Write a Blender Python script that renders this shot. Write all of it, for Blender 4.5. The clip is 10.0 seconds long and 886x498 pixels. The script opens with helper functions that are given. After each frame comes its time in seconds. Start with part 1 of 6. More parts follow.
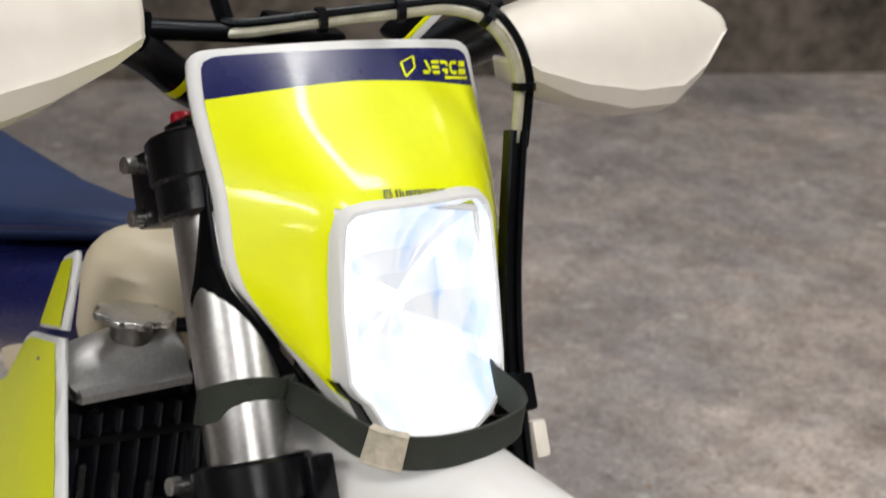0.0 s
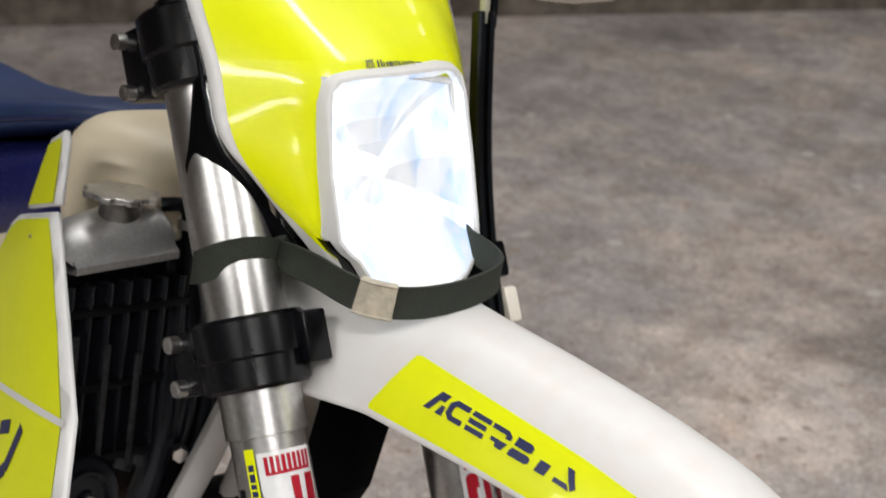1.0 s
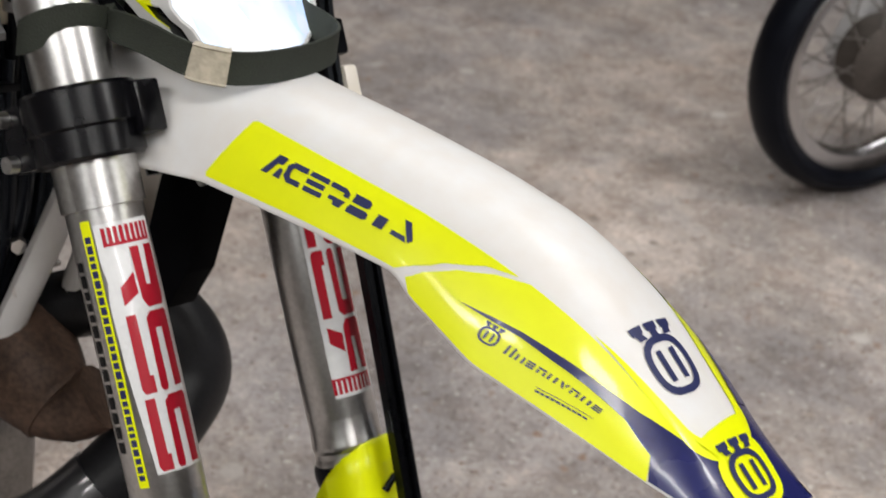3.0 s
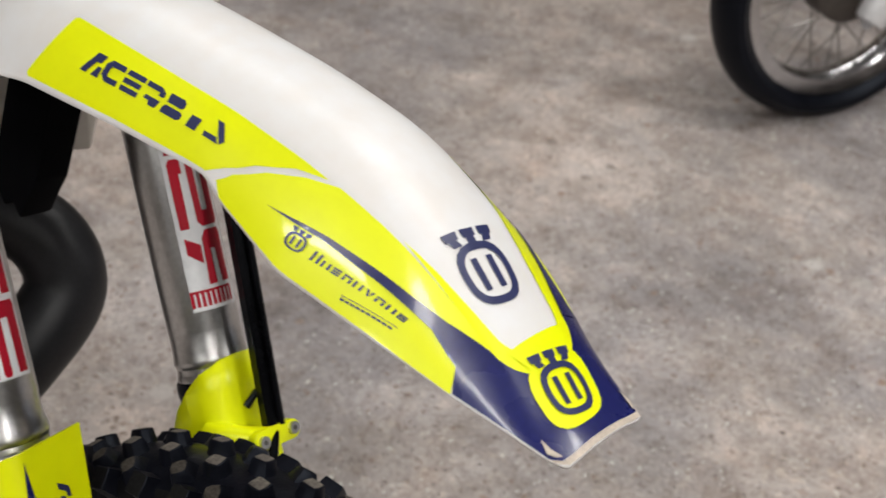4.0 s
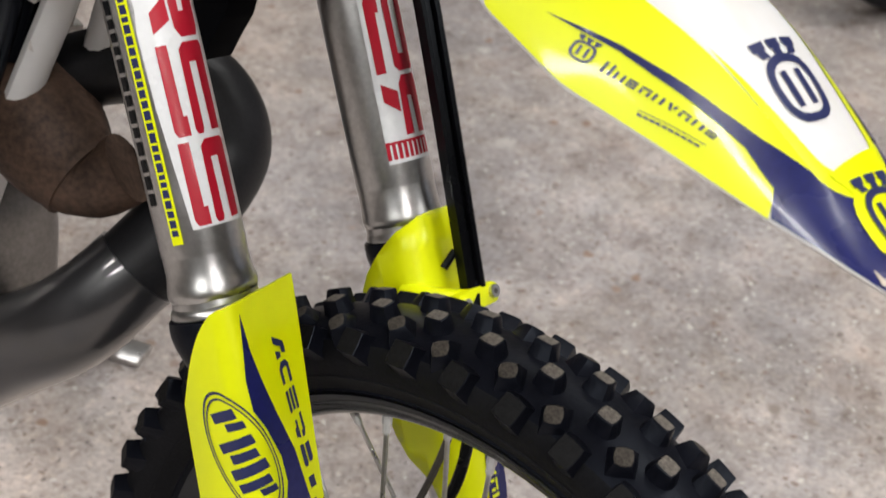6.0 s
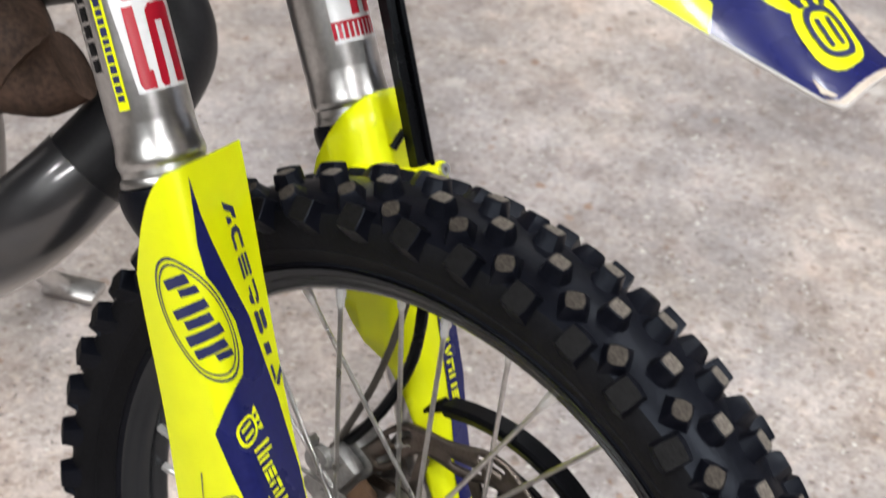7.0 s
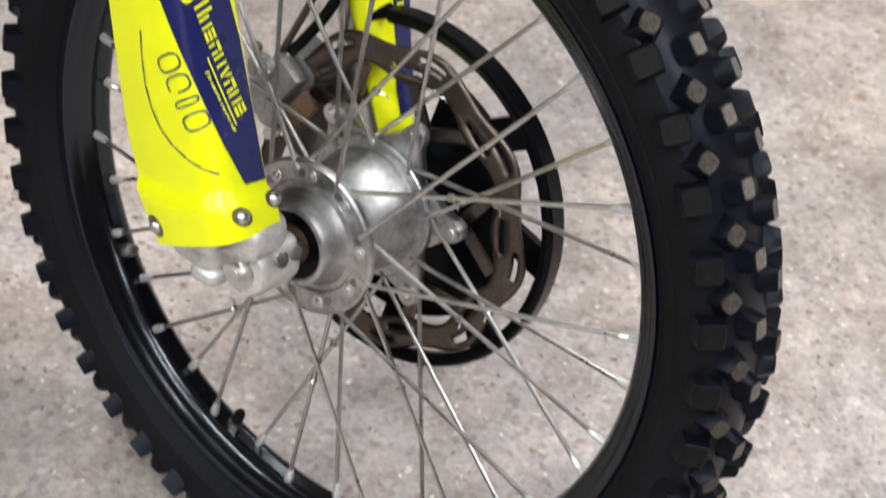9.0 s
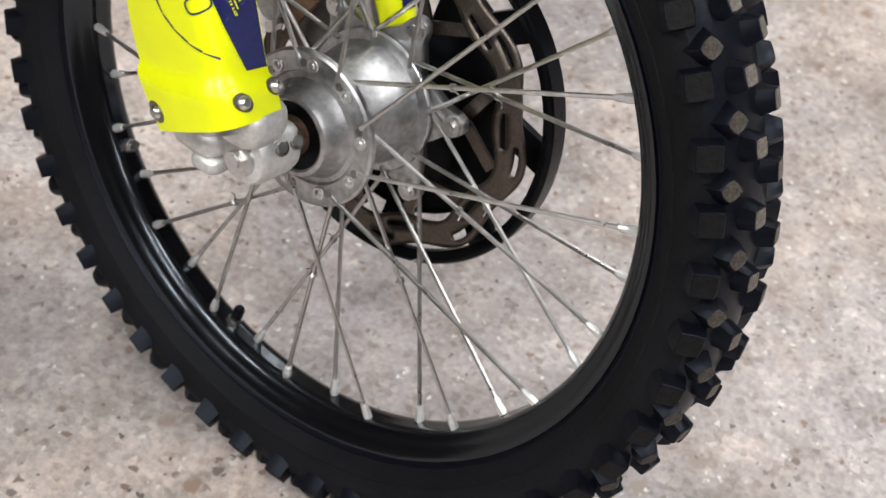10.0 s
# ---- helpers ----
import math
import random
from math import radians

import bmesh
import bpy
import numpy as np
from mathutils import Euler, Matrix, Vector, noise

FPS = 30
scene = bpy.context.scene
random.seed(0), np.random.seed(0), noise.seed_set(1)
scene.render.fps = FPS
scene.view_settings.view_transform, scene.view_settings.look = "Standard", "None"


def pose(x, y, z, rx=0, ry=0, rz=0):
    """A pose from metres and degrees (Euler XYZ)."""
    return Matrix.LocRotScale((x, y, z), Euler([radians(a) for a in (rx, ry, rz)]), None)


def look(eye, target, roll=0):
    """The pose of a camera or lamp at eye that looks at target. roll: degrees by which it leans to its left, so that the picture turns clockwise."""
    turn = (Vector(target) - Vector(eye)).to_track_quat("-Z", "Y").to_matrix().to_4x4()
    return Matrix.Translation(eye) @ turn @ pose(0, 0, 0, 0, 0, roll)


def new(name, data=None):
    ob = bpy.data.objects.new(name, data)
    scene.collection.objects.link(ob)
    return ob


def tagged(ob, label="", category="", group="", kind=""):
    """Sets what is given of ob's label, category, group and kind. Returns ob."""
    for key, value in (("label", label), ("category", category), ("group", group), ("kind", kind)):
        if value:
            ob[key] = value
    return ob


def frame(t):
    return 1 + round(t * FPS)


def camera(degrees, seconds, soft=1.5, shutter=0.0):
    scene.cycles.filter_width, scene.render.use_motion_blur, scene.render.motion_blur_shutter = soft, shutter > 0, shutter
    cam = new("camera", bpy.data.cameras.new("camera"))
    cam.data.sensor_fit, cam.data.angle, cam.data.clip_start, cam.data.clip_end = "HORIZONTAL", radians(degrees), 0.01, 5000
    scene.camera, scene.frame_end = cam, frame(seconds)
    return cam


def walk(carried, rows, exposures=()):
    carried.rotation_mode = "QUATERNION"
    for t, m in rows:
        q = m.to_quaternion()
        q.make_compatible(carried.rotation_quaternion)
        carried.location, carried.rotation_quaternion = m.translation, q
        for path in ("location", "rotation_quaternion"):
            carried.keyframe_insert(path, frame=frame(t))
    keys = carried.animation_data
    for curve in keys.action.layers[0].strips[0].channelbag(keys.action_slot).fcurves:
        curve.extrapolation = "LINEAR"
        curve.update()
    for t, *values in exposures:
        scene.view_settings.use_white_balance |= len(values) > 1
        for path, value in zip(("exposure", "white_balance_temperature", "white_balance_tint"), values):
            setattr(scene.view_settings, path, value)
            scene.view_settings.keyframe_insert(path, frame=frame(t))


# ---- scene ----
cam = camera(35.8, 10.0, soft=1.5, shutter=0.4)
cam.data.dof.use_dof = True
cam.data.dof.focus_distance = 0.88
cam.data.dof.aperture_fstop = 11.0
PATH = [
    (0, (0.3373, -0.3370, 1.4482), (-0.3423, 0.2810, 1.0530), 0.90),
    (0.5, (0.3492, -0.3953, 1.4248), (-0.3100, 0.2366, 1.0171), 1.05),
    (1, (0.3678, -0.4204, 1.4097), (-0.2642, 0.2297, 0.9878), 1.27),
    (1.5, (0.3773, -0.4359, 1.3946), (-0.2241, 0.2320, 0.9560), 1.65),
    (2, (0.3800, -0.4395, 1.3795), (-0.1868, 0.2427, 0.9176), 1.83),
    (3.5, (0.4368, -0.4092, 1.3407), (-0.0734, 0.2667, 0.8088), 3.17),
    (4, (0.4761, -0.3348, 1.3249), (-0.0345, 0.3229, 0.7710), 3.26),
    (4.5, (0.4726, -0.2907, 1.3107), (-0.0413, 0.3481, 0.7381), 2.83),
    (5, (0.4213, -0.3268, 1.2946), (-0.0899, 0.3067, 0.7138), 2.99),
    (5.5, (0.3635, -0.3746, 1.2610), (-0.1424, 0.2551, 0.6716), 3.07),
    (5.7, (0.3453, -0.3861, 1.2436), (-0.1593, 0.2407, 0.6498), 3.10),
    (6.8, (0.3663, -0.4243, 1.1744), (-0.1091, 0.2223, 0.5779), 2.87),
    (7, (0.3835, -0.4337, 1.1605), (-0.0876, 0.2124, 0.5600), 2.74),
    (7.5, (0.4112, -0.4554, 1.1328), (-0.0422, 0.1882, 0.5162), 3.62),
    (8, (0.4304, -0.4693, 1.0985), (-0.0041, 0.1658, 0.4600), 4.84),
    (8.5, (0.4483, -0.4893, 1.0671), (0.0331, 0.1320, 0.4026), 6.07),
    (9, (0.4669, -0.5076, 1.0366), (0.0732, 0.0979, 0.3449), 7.49),
    (9.5, (0.4818, -0.5216, 1.0191), (0.1142, 0.0657, 0.2980), 8.56),
    (10, (0.4821, -0.5235, 1.0158), (0.1120, 0.0577, 0.2911), 8.75),
]
walk(cam, [(t, look(eye, target, roll)) for t, eye, target, roll in PATH], [(0.0, -0.62, 6500, 10), (1.5, -0.68, 6500, 10), (3.5, -0.69, 6490, 10), (5.0, -0.62, 6480, 10), (5.7, -0.52, 6460, 10), (6.8, -0.14, 6320, 10), (8.0, 0.04, 6230, 10), (9.0, -0.1, 6280, 10), (10.0, -0.14, 6300, 10)])

# ---- light: strip lamps out of view, under the yard's added ceiling ----
world = bpy.data.worlds.new("world")
scene.world = world
world.use_nodes = True
world.node_tree.nodes["Background"].inputs["Color"].default_value = (0.84, 0.88, 1.0, 1)
world.node_tree.nodes["Background"].inputs["Strength"].default_value = 0.95


def strip_lamp(x, y, z, sx, sy, watts, rz=0.0, color=(1.0, 0.98, 0.95)):
    data = bpy.data.lights.new("strip_light", "AREA")
    data.shape, data.size, data.size_y, data.energy, data.color = "RECTANGLE", sx, sy, watts, color
    ob = new("strip_light", data)
    ob.matrix_world = pose(x, y, z, 0, 0, rz)
    return ob


for lx, ly, lw in ((1.5, -0.9, 78), (-0.9, -2.6, 84), (0.2, 1.9, 68), (2.6, 1.6, 112), (-2.0, 1.2, 34), (0.6, -3.6, 88), (3.6, -1.8, 76), (-1.6, 4.4, 32)):
    strip_lamp(lx, ly, 3.15, 1.8, 0.22, lw, 25)


# ---- materials ----
def mat(name, color, rough=0.5, metal=0.0, vary=0.08, scale=12.0, fine=220.0, bump=0.0, coat=0.0, rvary=0.08,
        emit=0.0, tint=None, gloss=0.5, ior=1.5, sheen=(1, 1, 1)):
    """A surface with a broad and a fine variation of its colour, gloss and relief."""
    m = bpy.data.materials.new(name)
    m.use_nodes = True
    nt = m.node_tree
    b = nt.nodes["Principled BSDF"]
    tc = nt.nodes.new("ShaderNodeTexCoord")
    n1 = nt.nodes.new("ShaderNodeTexNoise")
    n1.inputs["Scale"].default_value, n1.inputs["Detail"].default_value = scale, 4
    n2 = nt.nodes.new("ShaderNodeTexNoise")
    n2.inputs["Scale"].default_value, n2.inputs["Detail"].default_value = fine, 3
    for n in (n1, n2):
        nt.links.new(tc.outputs["Object"], n.inputs["Vector"])
    add = nt.nodes.new("ShaderNodeMath")
    add.operation = "ADD"
    half = nt.nodes.new("ShaderNodeMath")
    half.operation, half.inputs[1].default_value = "MULTIPLY", 0.5
    nt.links.new(n1.outputs["Fac"], add.inputs[0])
    nt.links.new(n2.outputs["Fac"], add.inputs[1])
    nt.links.new(add.outputs[0], half.inputs[0])
    ramp = nt.nodes.new("ShaderNodeValToRGB")
    other = tint or tuple(c * (1 - 2.2 * vary) for c in color)
    ramp.color_ramp.elements[0].position, ramp.color_ramp.elements[1].position = 0.36, 0.62
    ramp.color_ramp.elements[0].color = (*other, 1)
    ramp.color_ramp.elements[1].color = (*color, 1)
    nt.links.new(half.outputs[0], ramp.inputs["Fac"])
    nt.links.new(ramp.outputs["Color"], b.inputs["Base Color"])
    mr = nt.nodes.new("ShaderNodeMapRange")
    mr.inputs["To Min"].default_value, mr.inputs["To Max"].default_value = max(0.02, rough - rvary), min(1, rough + rvary)
    nt.links.new(n1.outputs["Fac"], mr.inputs["Value"])
    nt.links.new(mr.outputs["Result"], b.inputs["Roughness"])
    b.inputs["Metallic"].default_value = metal
    b.inputs["Coat Weight"].default_value, b.inputs["Coat Roughness"].default_value = coat, 0.08
    b.inputs["IOR"].default_value = ior
    b.inputs["Specular IOR Level"].default_value = gloss
    b.inputs["Specular Tint"].default_value = (*sheen, 1)
    if bump:
        bp = nt.nodes.new("ShaderNodeBump")
        bp.inputs["Strength"].default_value, bp.inputs["Distance"].default_value = bump, 0.002
        nt.links.new(n2.outputs["Fac"], bp.inputs["Height"])
        nt.links.new(bp.outputs["Normal"], b.inputs["Normal"])
    if emit:
        b.inputs["Emission Color"].default_value, b.inputs["Emission Strength"].default_value = (*color, 1), emit
    return m


YELLOW = mat("fluorescent_yellow_plastic", (0.80, 0.86, 0.0), 0.34, vary=0.03, scale=9, fine=50, coat=0.20, gloss=0.36)
YELLOW_FILM = mat("fluorescent_yellow_film", (0.80, 0.86, 0.0), 0.36, vary=0.02, scale=14, fine=60, coat=0.35, gloss=0.32)
NAVY = mat("navy_film", (0.014, 0.017, 0.105), 0.27, vary=0.10, scale=20, coat=0.25, gloss=0.36)
INK = mat("navy_ink", (0.022, 0.028, 0.10), 0.35, vary=0.08, scale=30)
WHITE = mat("white_plastic", (0.70, 0.70, 0.70), 0.42, vary=0.02, scale=7, fine=60, coat=0.05)
STAINED_WHITE = mat("dusty_white_plastic", (0.71, 0.71, 0.712), 0.42, scale=11, fine=45, coat=0.05, tint=(0.68, 0.65, 0.62))
CREAM = mat("aged_cream_plastic", (0.74, 0.69, 0.62), 0.42, vary=0.03, scale=6, fine=40)
TANK = mat("translucent_tan_tank_plastic", (0.78, 0.68, 0.50), 0.42, vary=0.06, scale=5, fine=30)
BLACK = mat("black_plastic", (0.0030, 0.0030, 0.0038), 0.30, vary=0.15, scale=25, bump=0.06, gloss=0.13, sheen=(0.8, 0.9, 1.0))
BLACK_METAL = mat("black_anodised_metal", (0.004, 0.004, 0.0055), 0.26, vary=0.15, scale=25, gloss=0.28)
RUBBER = mat("black_rubber", (0.0048, 0.0052, 0.0085), 0.40, vary=0.2, scale=40, fine=320, bump=0.12, gloss=0.15, sheen=(0.74, 0.84, 1.0))
SIDEWALL = mat("dusty_sidewall_rubber", (0.0085, 0.0083, 0.0098), 0.62, vary=0.28, scale=16, fine=420, bump=0.2, gloss=0.13, sheen=(0.86, 0.92, 1.0))
WORN = mat("worn_rubber_top", (0.080, 0.069, 0.058), 0.8, vary=0.35, scale=60, fine=500, bump=0.4, gloss=0.15)
BRIGHT_WORN = mat("dusty_worn_rubber_top", (0.165, 0.145, 0.125), 0.85, vary=0.3, scale=60, fine=500, bump=0.4, gloss=0.15)
RIM = mat("black_anodised_rim", (0.0035, 0.0035, 0.0045), 0.17, vary=0.12, scale=30, gloss=0.62, ior=1.5, sheen=(0.8, 0.9, 1.0))
ALU = mat("machined_aluminium", (0.74, 0.735, 0.72), 0.36, metal=1.0, vary=0.10, scale=40, fine=300, bump=0.06)
ALU_CAST = mat("cast_aluminium", (0.76, 0.755, 0.74), 0.45, metal=0.65, vary=0.12, scale=30, fine=260, bump=0.14)
TUBE_GREY = mat("grey_anodised_tube", (0.63, 0.625, 0.615), 0.31, metal=1.0, vary=0.10, scale=18)
STEEL = mat("zinc_plated_steel", (0.74, 0.73, 0.72), 0.30, metal=1.0, vary=0.10, scale=50)
DARK_STEEL = mat("dull_steel", (0.30, 0.285, 0.27), 0.42, metal=1.0, vary=0.14, scale=50, bump=0.08)
RED = mat("red_print", (0.42, 0.006, 0.022), 0.36, vary=0.04, scale=20, coat=0.08, gloss=0.3)
LABEL = mat("white_film", (0.78, 0.79, 0.80), 0.28, vary=0.03, scale=20, coat=0.3)
STRAP = mat("olive_webbing", (0.022, 0.027, 0.019), 0.8, vary=0.15, scale=60, fine=600, bump=0.4)
BUCKLE = mat("worn_beige_tab", (0.50, 0.45, 0.36), 0.7, vary=0.15, scale=60, bump=0.2)
SEAT = mat("dark_blue_vinyl", (0.013, 0.033, 0.110), 0.55, vary=0.10, scale=20, fine=300, bump=0.2)


def concrete():
    m = bpy.data.materials.new("worn_concrete")
    m.use_nodes = True
    nt = m.node_tree
    b = nt.nodes["Principled BSDF"]
    tc = nt.nodes.new("ShaderNodeTexCoord")

    def tex(kind, scale, detail=5.0, rough=0.6):
        n = nt.nodes.new(kind)
        n.inputs["Scale"].default_value = scale
        if kind == "ShaderNodeTexNoise":
            n.inputs["Detail"].default_value, n.inputs["Roughness"].default_value = detail, rough
        nt.links.new(tc.outputs["Object"], n.inputs["Vector"])
        return n

    def ramp(src, stops):
        r = nt.nodes.new("ShaderNodeValToRGB")
        els = r.color_ramp.elements
        while len(els) < len(stops):
            els.new(0.5)
        for e, (p, c) in zip(els, stops):
            e.position, e.color = p, (*c, 1) if len(c) == 3 else c
        nt.links.new(src, r.inputs["Fac"])
        return r.outputs["Color"]

    def mix(kind, fac, a, c):
        n = nt.nodes.new("ShaderNodeMix")
        n.data_type, n.blend_type = "RGBA", kind
        if isinstance(fac, float):
            n.inputs[0].default_value = fac
        else:
            nt.links.new(fac, n.inputs[0])
        nt.links.new(a, n.inputs[6])
        nt.links.new(c, n.inputs[7])
        return n.outputs[2]

    big = ramp(tex("ShaderNodeTexNoise", 2.2).outputs["Fac"], [(0.32, (0.300, 0.281, 0.274)), (0.52, (0.412, 0.390, 0.384)), (0.70, (0.512, 0.488, 0.482))])
    broad = ramp(tex("ShaderNodeTexNoise", 1.5, 5.0, 0.62).outputs["Fac"], [(0.36, (0.72, 0.73, 0.77)), (0.46, (0.93, 0.93, 0.95)), (0.53, (1.04, 1.02, 1.0)), (0.63, (1.28, 1.21, 1.15))])
    big = mix("MULTIPLY", 1.0, big, broad)
    mid = ramp(tex("ShaderNodeTexNoise", 11.0).outputs["Fac"], [(0.30, (0.80, 0.78, 0.76)), (0.50, (0.98, 0.98, 0.98)), (0.58, (1.05, 1.04, 1.03)), (0.68, (1.24, 1.20, 1.17))])
    col = mix("MULTIPLY", 1.0, big, mid)
    grit = ramp(tex("ShaderNodeTexNoise", 160.0, 3.0).outputs["Fac"], [(0.30, (0.78, 0.77, 0.76)), (0.5, (1, 1, 1)), (0.68, (1.14, 1.14, 1.12))])
    col = mix("MULTIPLY", 1.0, col, grit)
    lumps = ramp(tex("ShaderNodeTexNoise", 30.0, 6.0, 0.75).outputs["Fac"], [(0.33, (0.72, 0.67, 0.62)), (0.43, (0.93, 0.91, 0.89)), (0.55, (1.01, 1.0, 0.99)), (0.69, (1.16, 1.14, 1.11))])
    col = mix("MULTIPLY", 1.0, col, lumps)
    mottle = ramp(tex("ShaderNodeTexNoise", 17.0, 7.0, 0.78).outputs["Fac"], [(0.34, (0.86, 0.84, 0.82)), (0.47, (0.98, 0.97, 0.96)), (0.55, (1.01, 1.0, 1.0)), (0.68, (1.10, 1.08, 1.06))])
    col = mix("MULTIPLY", 1.0, col, mottle)
    stones = ramp(tex("ShaderNodeTexVoronoi", 125.0).outputs["Color"], [(0.0, (0.66, 0.62, 0.59)), (0.28, (0.96, 0.95, 0.95)), (0.70, (1.05, 1.05, 1.06)), (1.0, (1.26, 1.24, 1.18))])
    col = mix("MULTIPLY", 1.0, col, stones)
    wob = tex("ShaderNodeTexNoise", 120.0, 3.0)
    away = nt.nodes.new("ShaderNodeVectorMath")
    away.operation, away.inputs[1].default_value, away.inputs[2].default_value = "MULTIPLY_ADD", (0.016, 0.016, 0.016), (-0.008, -0.008, -0.008)
    nt.links.new(wob.outputs["Color"], away.inputs[0])
    shifted = nt.nodes.new("ShaderNodeVectorMath")
    shifted.operation = "ADD"
    nt.links.new(tc.outputs["Object"], shifted.inputs[0])
    nt.links.new(away.outputs[0], shifted.inputs[1])
    warped = shifted.outputs[0]
    earth = ramp(tex("ShaderNodeTexNoise", 6.5, 6.0, 0.72).outputs["Fac"], [(0.40, (1, 1, 1)), (0.52, (0.96, 0.945, 0.93)), (0.66, (0.82, 0.765, 0.73))])
    col = mix("MULTIPLY", 1.0, col, earth)
    for scale, size, colour, thin in ((9.0, 0.20, (0.54, 0.51, 0.48), 0.74), (16.0, 0.20, (0.26, 0.22, 0.19), 0.76), (26.0, 0.24, (0.29, 0.20, 0.15), 0.78), (55.0, 0.24, (0.60, 0.57, 0.52), 0.74), (38.0, 0.20, (0.17, 0.14, 0.12), 0.74), (70.0, 0.30, (0.22, 0.16, 0.125), 0.70), (95.0, 0.26, (0.13, 0.11, 0.10), 0.68), (110.0, 0.30, (0.62, 0.60, 0.56), 0.74)):
        v = tex("ShaderNodeTexVoronoi", scale)
        nt.links.new(warped, v.inputs["Vector"])
        spot = ramp(v.outputs["Distance"], [(size * 0.7, (1, 1, 1)), (size, (0, 0, 0))])
        gate = ramp(v.outputs["Color"], [(thin, (0, 0, 0)), (thin + 0.1, (1, 1, 1))])
        both = mix("MULTIPLY", 1.0, spot, gate)
        solid = nt.nodes.new("ShaderNodeRGB")
        solid.outputs[0].default_value = (*colour, 1)
        col = mix("MIX", both, col, solid.outputs[0])
    nt.links.new(col, b.inputs["Base Color"])
    b.inputs["Roughness"].default_value = 0.82
    bp = nt.nodes.new("ShaderNodeBump")
    bp.inputs["Strength"].default_value, bp.inputs["Distance"].default_value = 0.35, 0.004
    nt.links.new(tex("ShaderNodeTexNoise", 70.0, 6.0, 0.7).outputs["Fac"], bp.inputs["Height"])
    nt.links.new(bp.outputs["Normal"], b.inputs["Normal"])
    return m


GLOSS_BLACK = mat("glossy_black_rubber", (0.006, 0.006, 0.009), 0.24, vary=0.2, scale=30, bump=0.05, gloss=0.5, sheen=(0.75, 0.88, 1.0))
FLAP = mat("matt_black_rubber", (0.0016, 0.0017, 0.0026), 0.7, vary=0.2, scale=30, gloss=0.04)
HUB_ALU = mat("turned_aluminium", (0.58, 0.585, 0.59), 0.38, metal=1.0, vary=0.20, scale=34, fine=190, bump=0.06)
SCUFF = mat("scuffed_tan_plastic", (0.55, 0.47, 0.385), 0.6, vary=0.12, scale=60, fine=400, bump=0.2)
CORE = mat("ribbed_core", (0.10, 0.10, 0.105), 0.4, metal=0.7, vary=0.3, scale=200, fine=600, bump=0.5)
SPOKE = mat("drawn_steel_wire", (0.62, 0.61, 0.60), 0.30, metal=1.0, vary=0.12, scale=60)
RUSTY = mat("rust_stained_steel", (0.20, 0.13, 0.085), 0.5, metal=0.6, vary=0.3, scale=50, fine=300, bump=0.2)
NIPPLE = mat("bright_plated_nipple", (0.70, 0.70, 0.69), 0.35, metal=0.6, vary=0.08, scale=60)
HEADER = mat("satin_cast_aluminium", (0.62, 0.62, 0.62), 0.40, metal=0.85, vary=0.10, scale=30, fine=260, bump=0.08)
DISC_STEEL = mat("brown_disc_steel", (0.155, 0.130, 0.112), 0.40, metal=1.0, vary=0.18, scale=60, fine=400, bump=0.1)
TREAD_LINE = mat("purple_tread_line", (0.085, 0.022, 0.050), 0.6, vary=0.15, scale=60)
CONCRETE = concrete()
WALL = mat("dark_stained_render", (0.20, 0.17, 0.14), 0.85, vary=0.28, scale=1.6, fine=14, bump=0.4, tint=(0.045, 0.035, 0.028))
CEILING = mat("dark_unseen_ceiling", (0.16, 0.155, 0.15), 0.9, vary=0.12, scale=2)


# ---- mesh helpers ----
def link(name, bm, material, parent=None, smooth=True, angle=35):
    me = bpy.data.meshes.new(name)
    bmesh.ops.recalc_face_normals(bm, faces=bm.faces)
    bm.to_mesh(me)
    bm.free()
    for m in material if isinstance(material, (list, tuple)) else (material,):
        me.materials.append(m)
    if smooth:
        me.shade_smooth()
        me.set_sharp_from_angle(angle=radians(angle))
    ob = new(name, me)
    ob.parent = parent
    return ob


def part(name, bm, material, parent, label="", smooth=True, angle=35):
    ob = link(name, bm, material, parent, smooth, angle)
    return tagged(ob, label=label) if label else ob


def grid(rows, close_u=False, close_v=False, caps=False, bm=None, mat_index=0):
    """Faces over a table of points."""
    bm = bm or bmesh.new()
    v = [[bm.verts.new(p) for p in row] for row in rows]
    nr, nc = len(v), len(v[0])
    for i in range(nr if close_u else nr - 1):
        for j in range(nc if close_v else nc - 1):
            f = bm.faces.new((v[i][j], v[i][(j + 1) % nc], v[(i + 1) % nr][(j + 1) % nc], v[(i + 1) % nr][j]))
            f.material_index = mat_index
    if caps:
        bm.faces.new(v[0]).material_index = mat_index
        bm.faces.new(v[-1]).material_index = mat_index
    return bm


def lathe(profile, m, seg=48, bm=None, closed=False):
    """Turns a profile of (radius, height) round the z axis of the pose m."""
    rows = []
    for k in range(seg):
        a = 2 * math.pi * k / seg
        rows.append([m @ Vector((r * math.cos(a), r * math.sin(a), h)) for r, h in profile])
    return grid(rows, close_u=True, close_v=closed, bm=bm)


def smooth_path(pts, n=8):
    pts = [Vector(p) for p in pts]
    out = []
    for i in range(len(pts) - 1):
        a, b, c, d = pts[max(i - 1, 0)], pts[i], pts[i + 1], pts[min(i + 2, len(pts) - 1)]
        for k in range(n):
            t = k / n
            out.append(0.5 * ((2 * b) + (c - a) * t + (2 * a - 5 * b + 4 * c - d) * t * t + (3 * b - a - 3 * c + d) * t ** 3))
    return out + [pts[-1]]


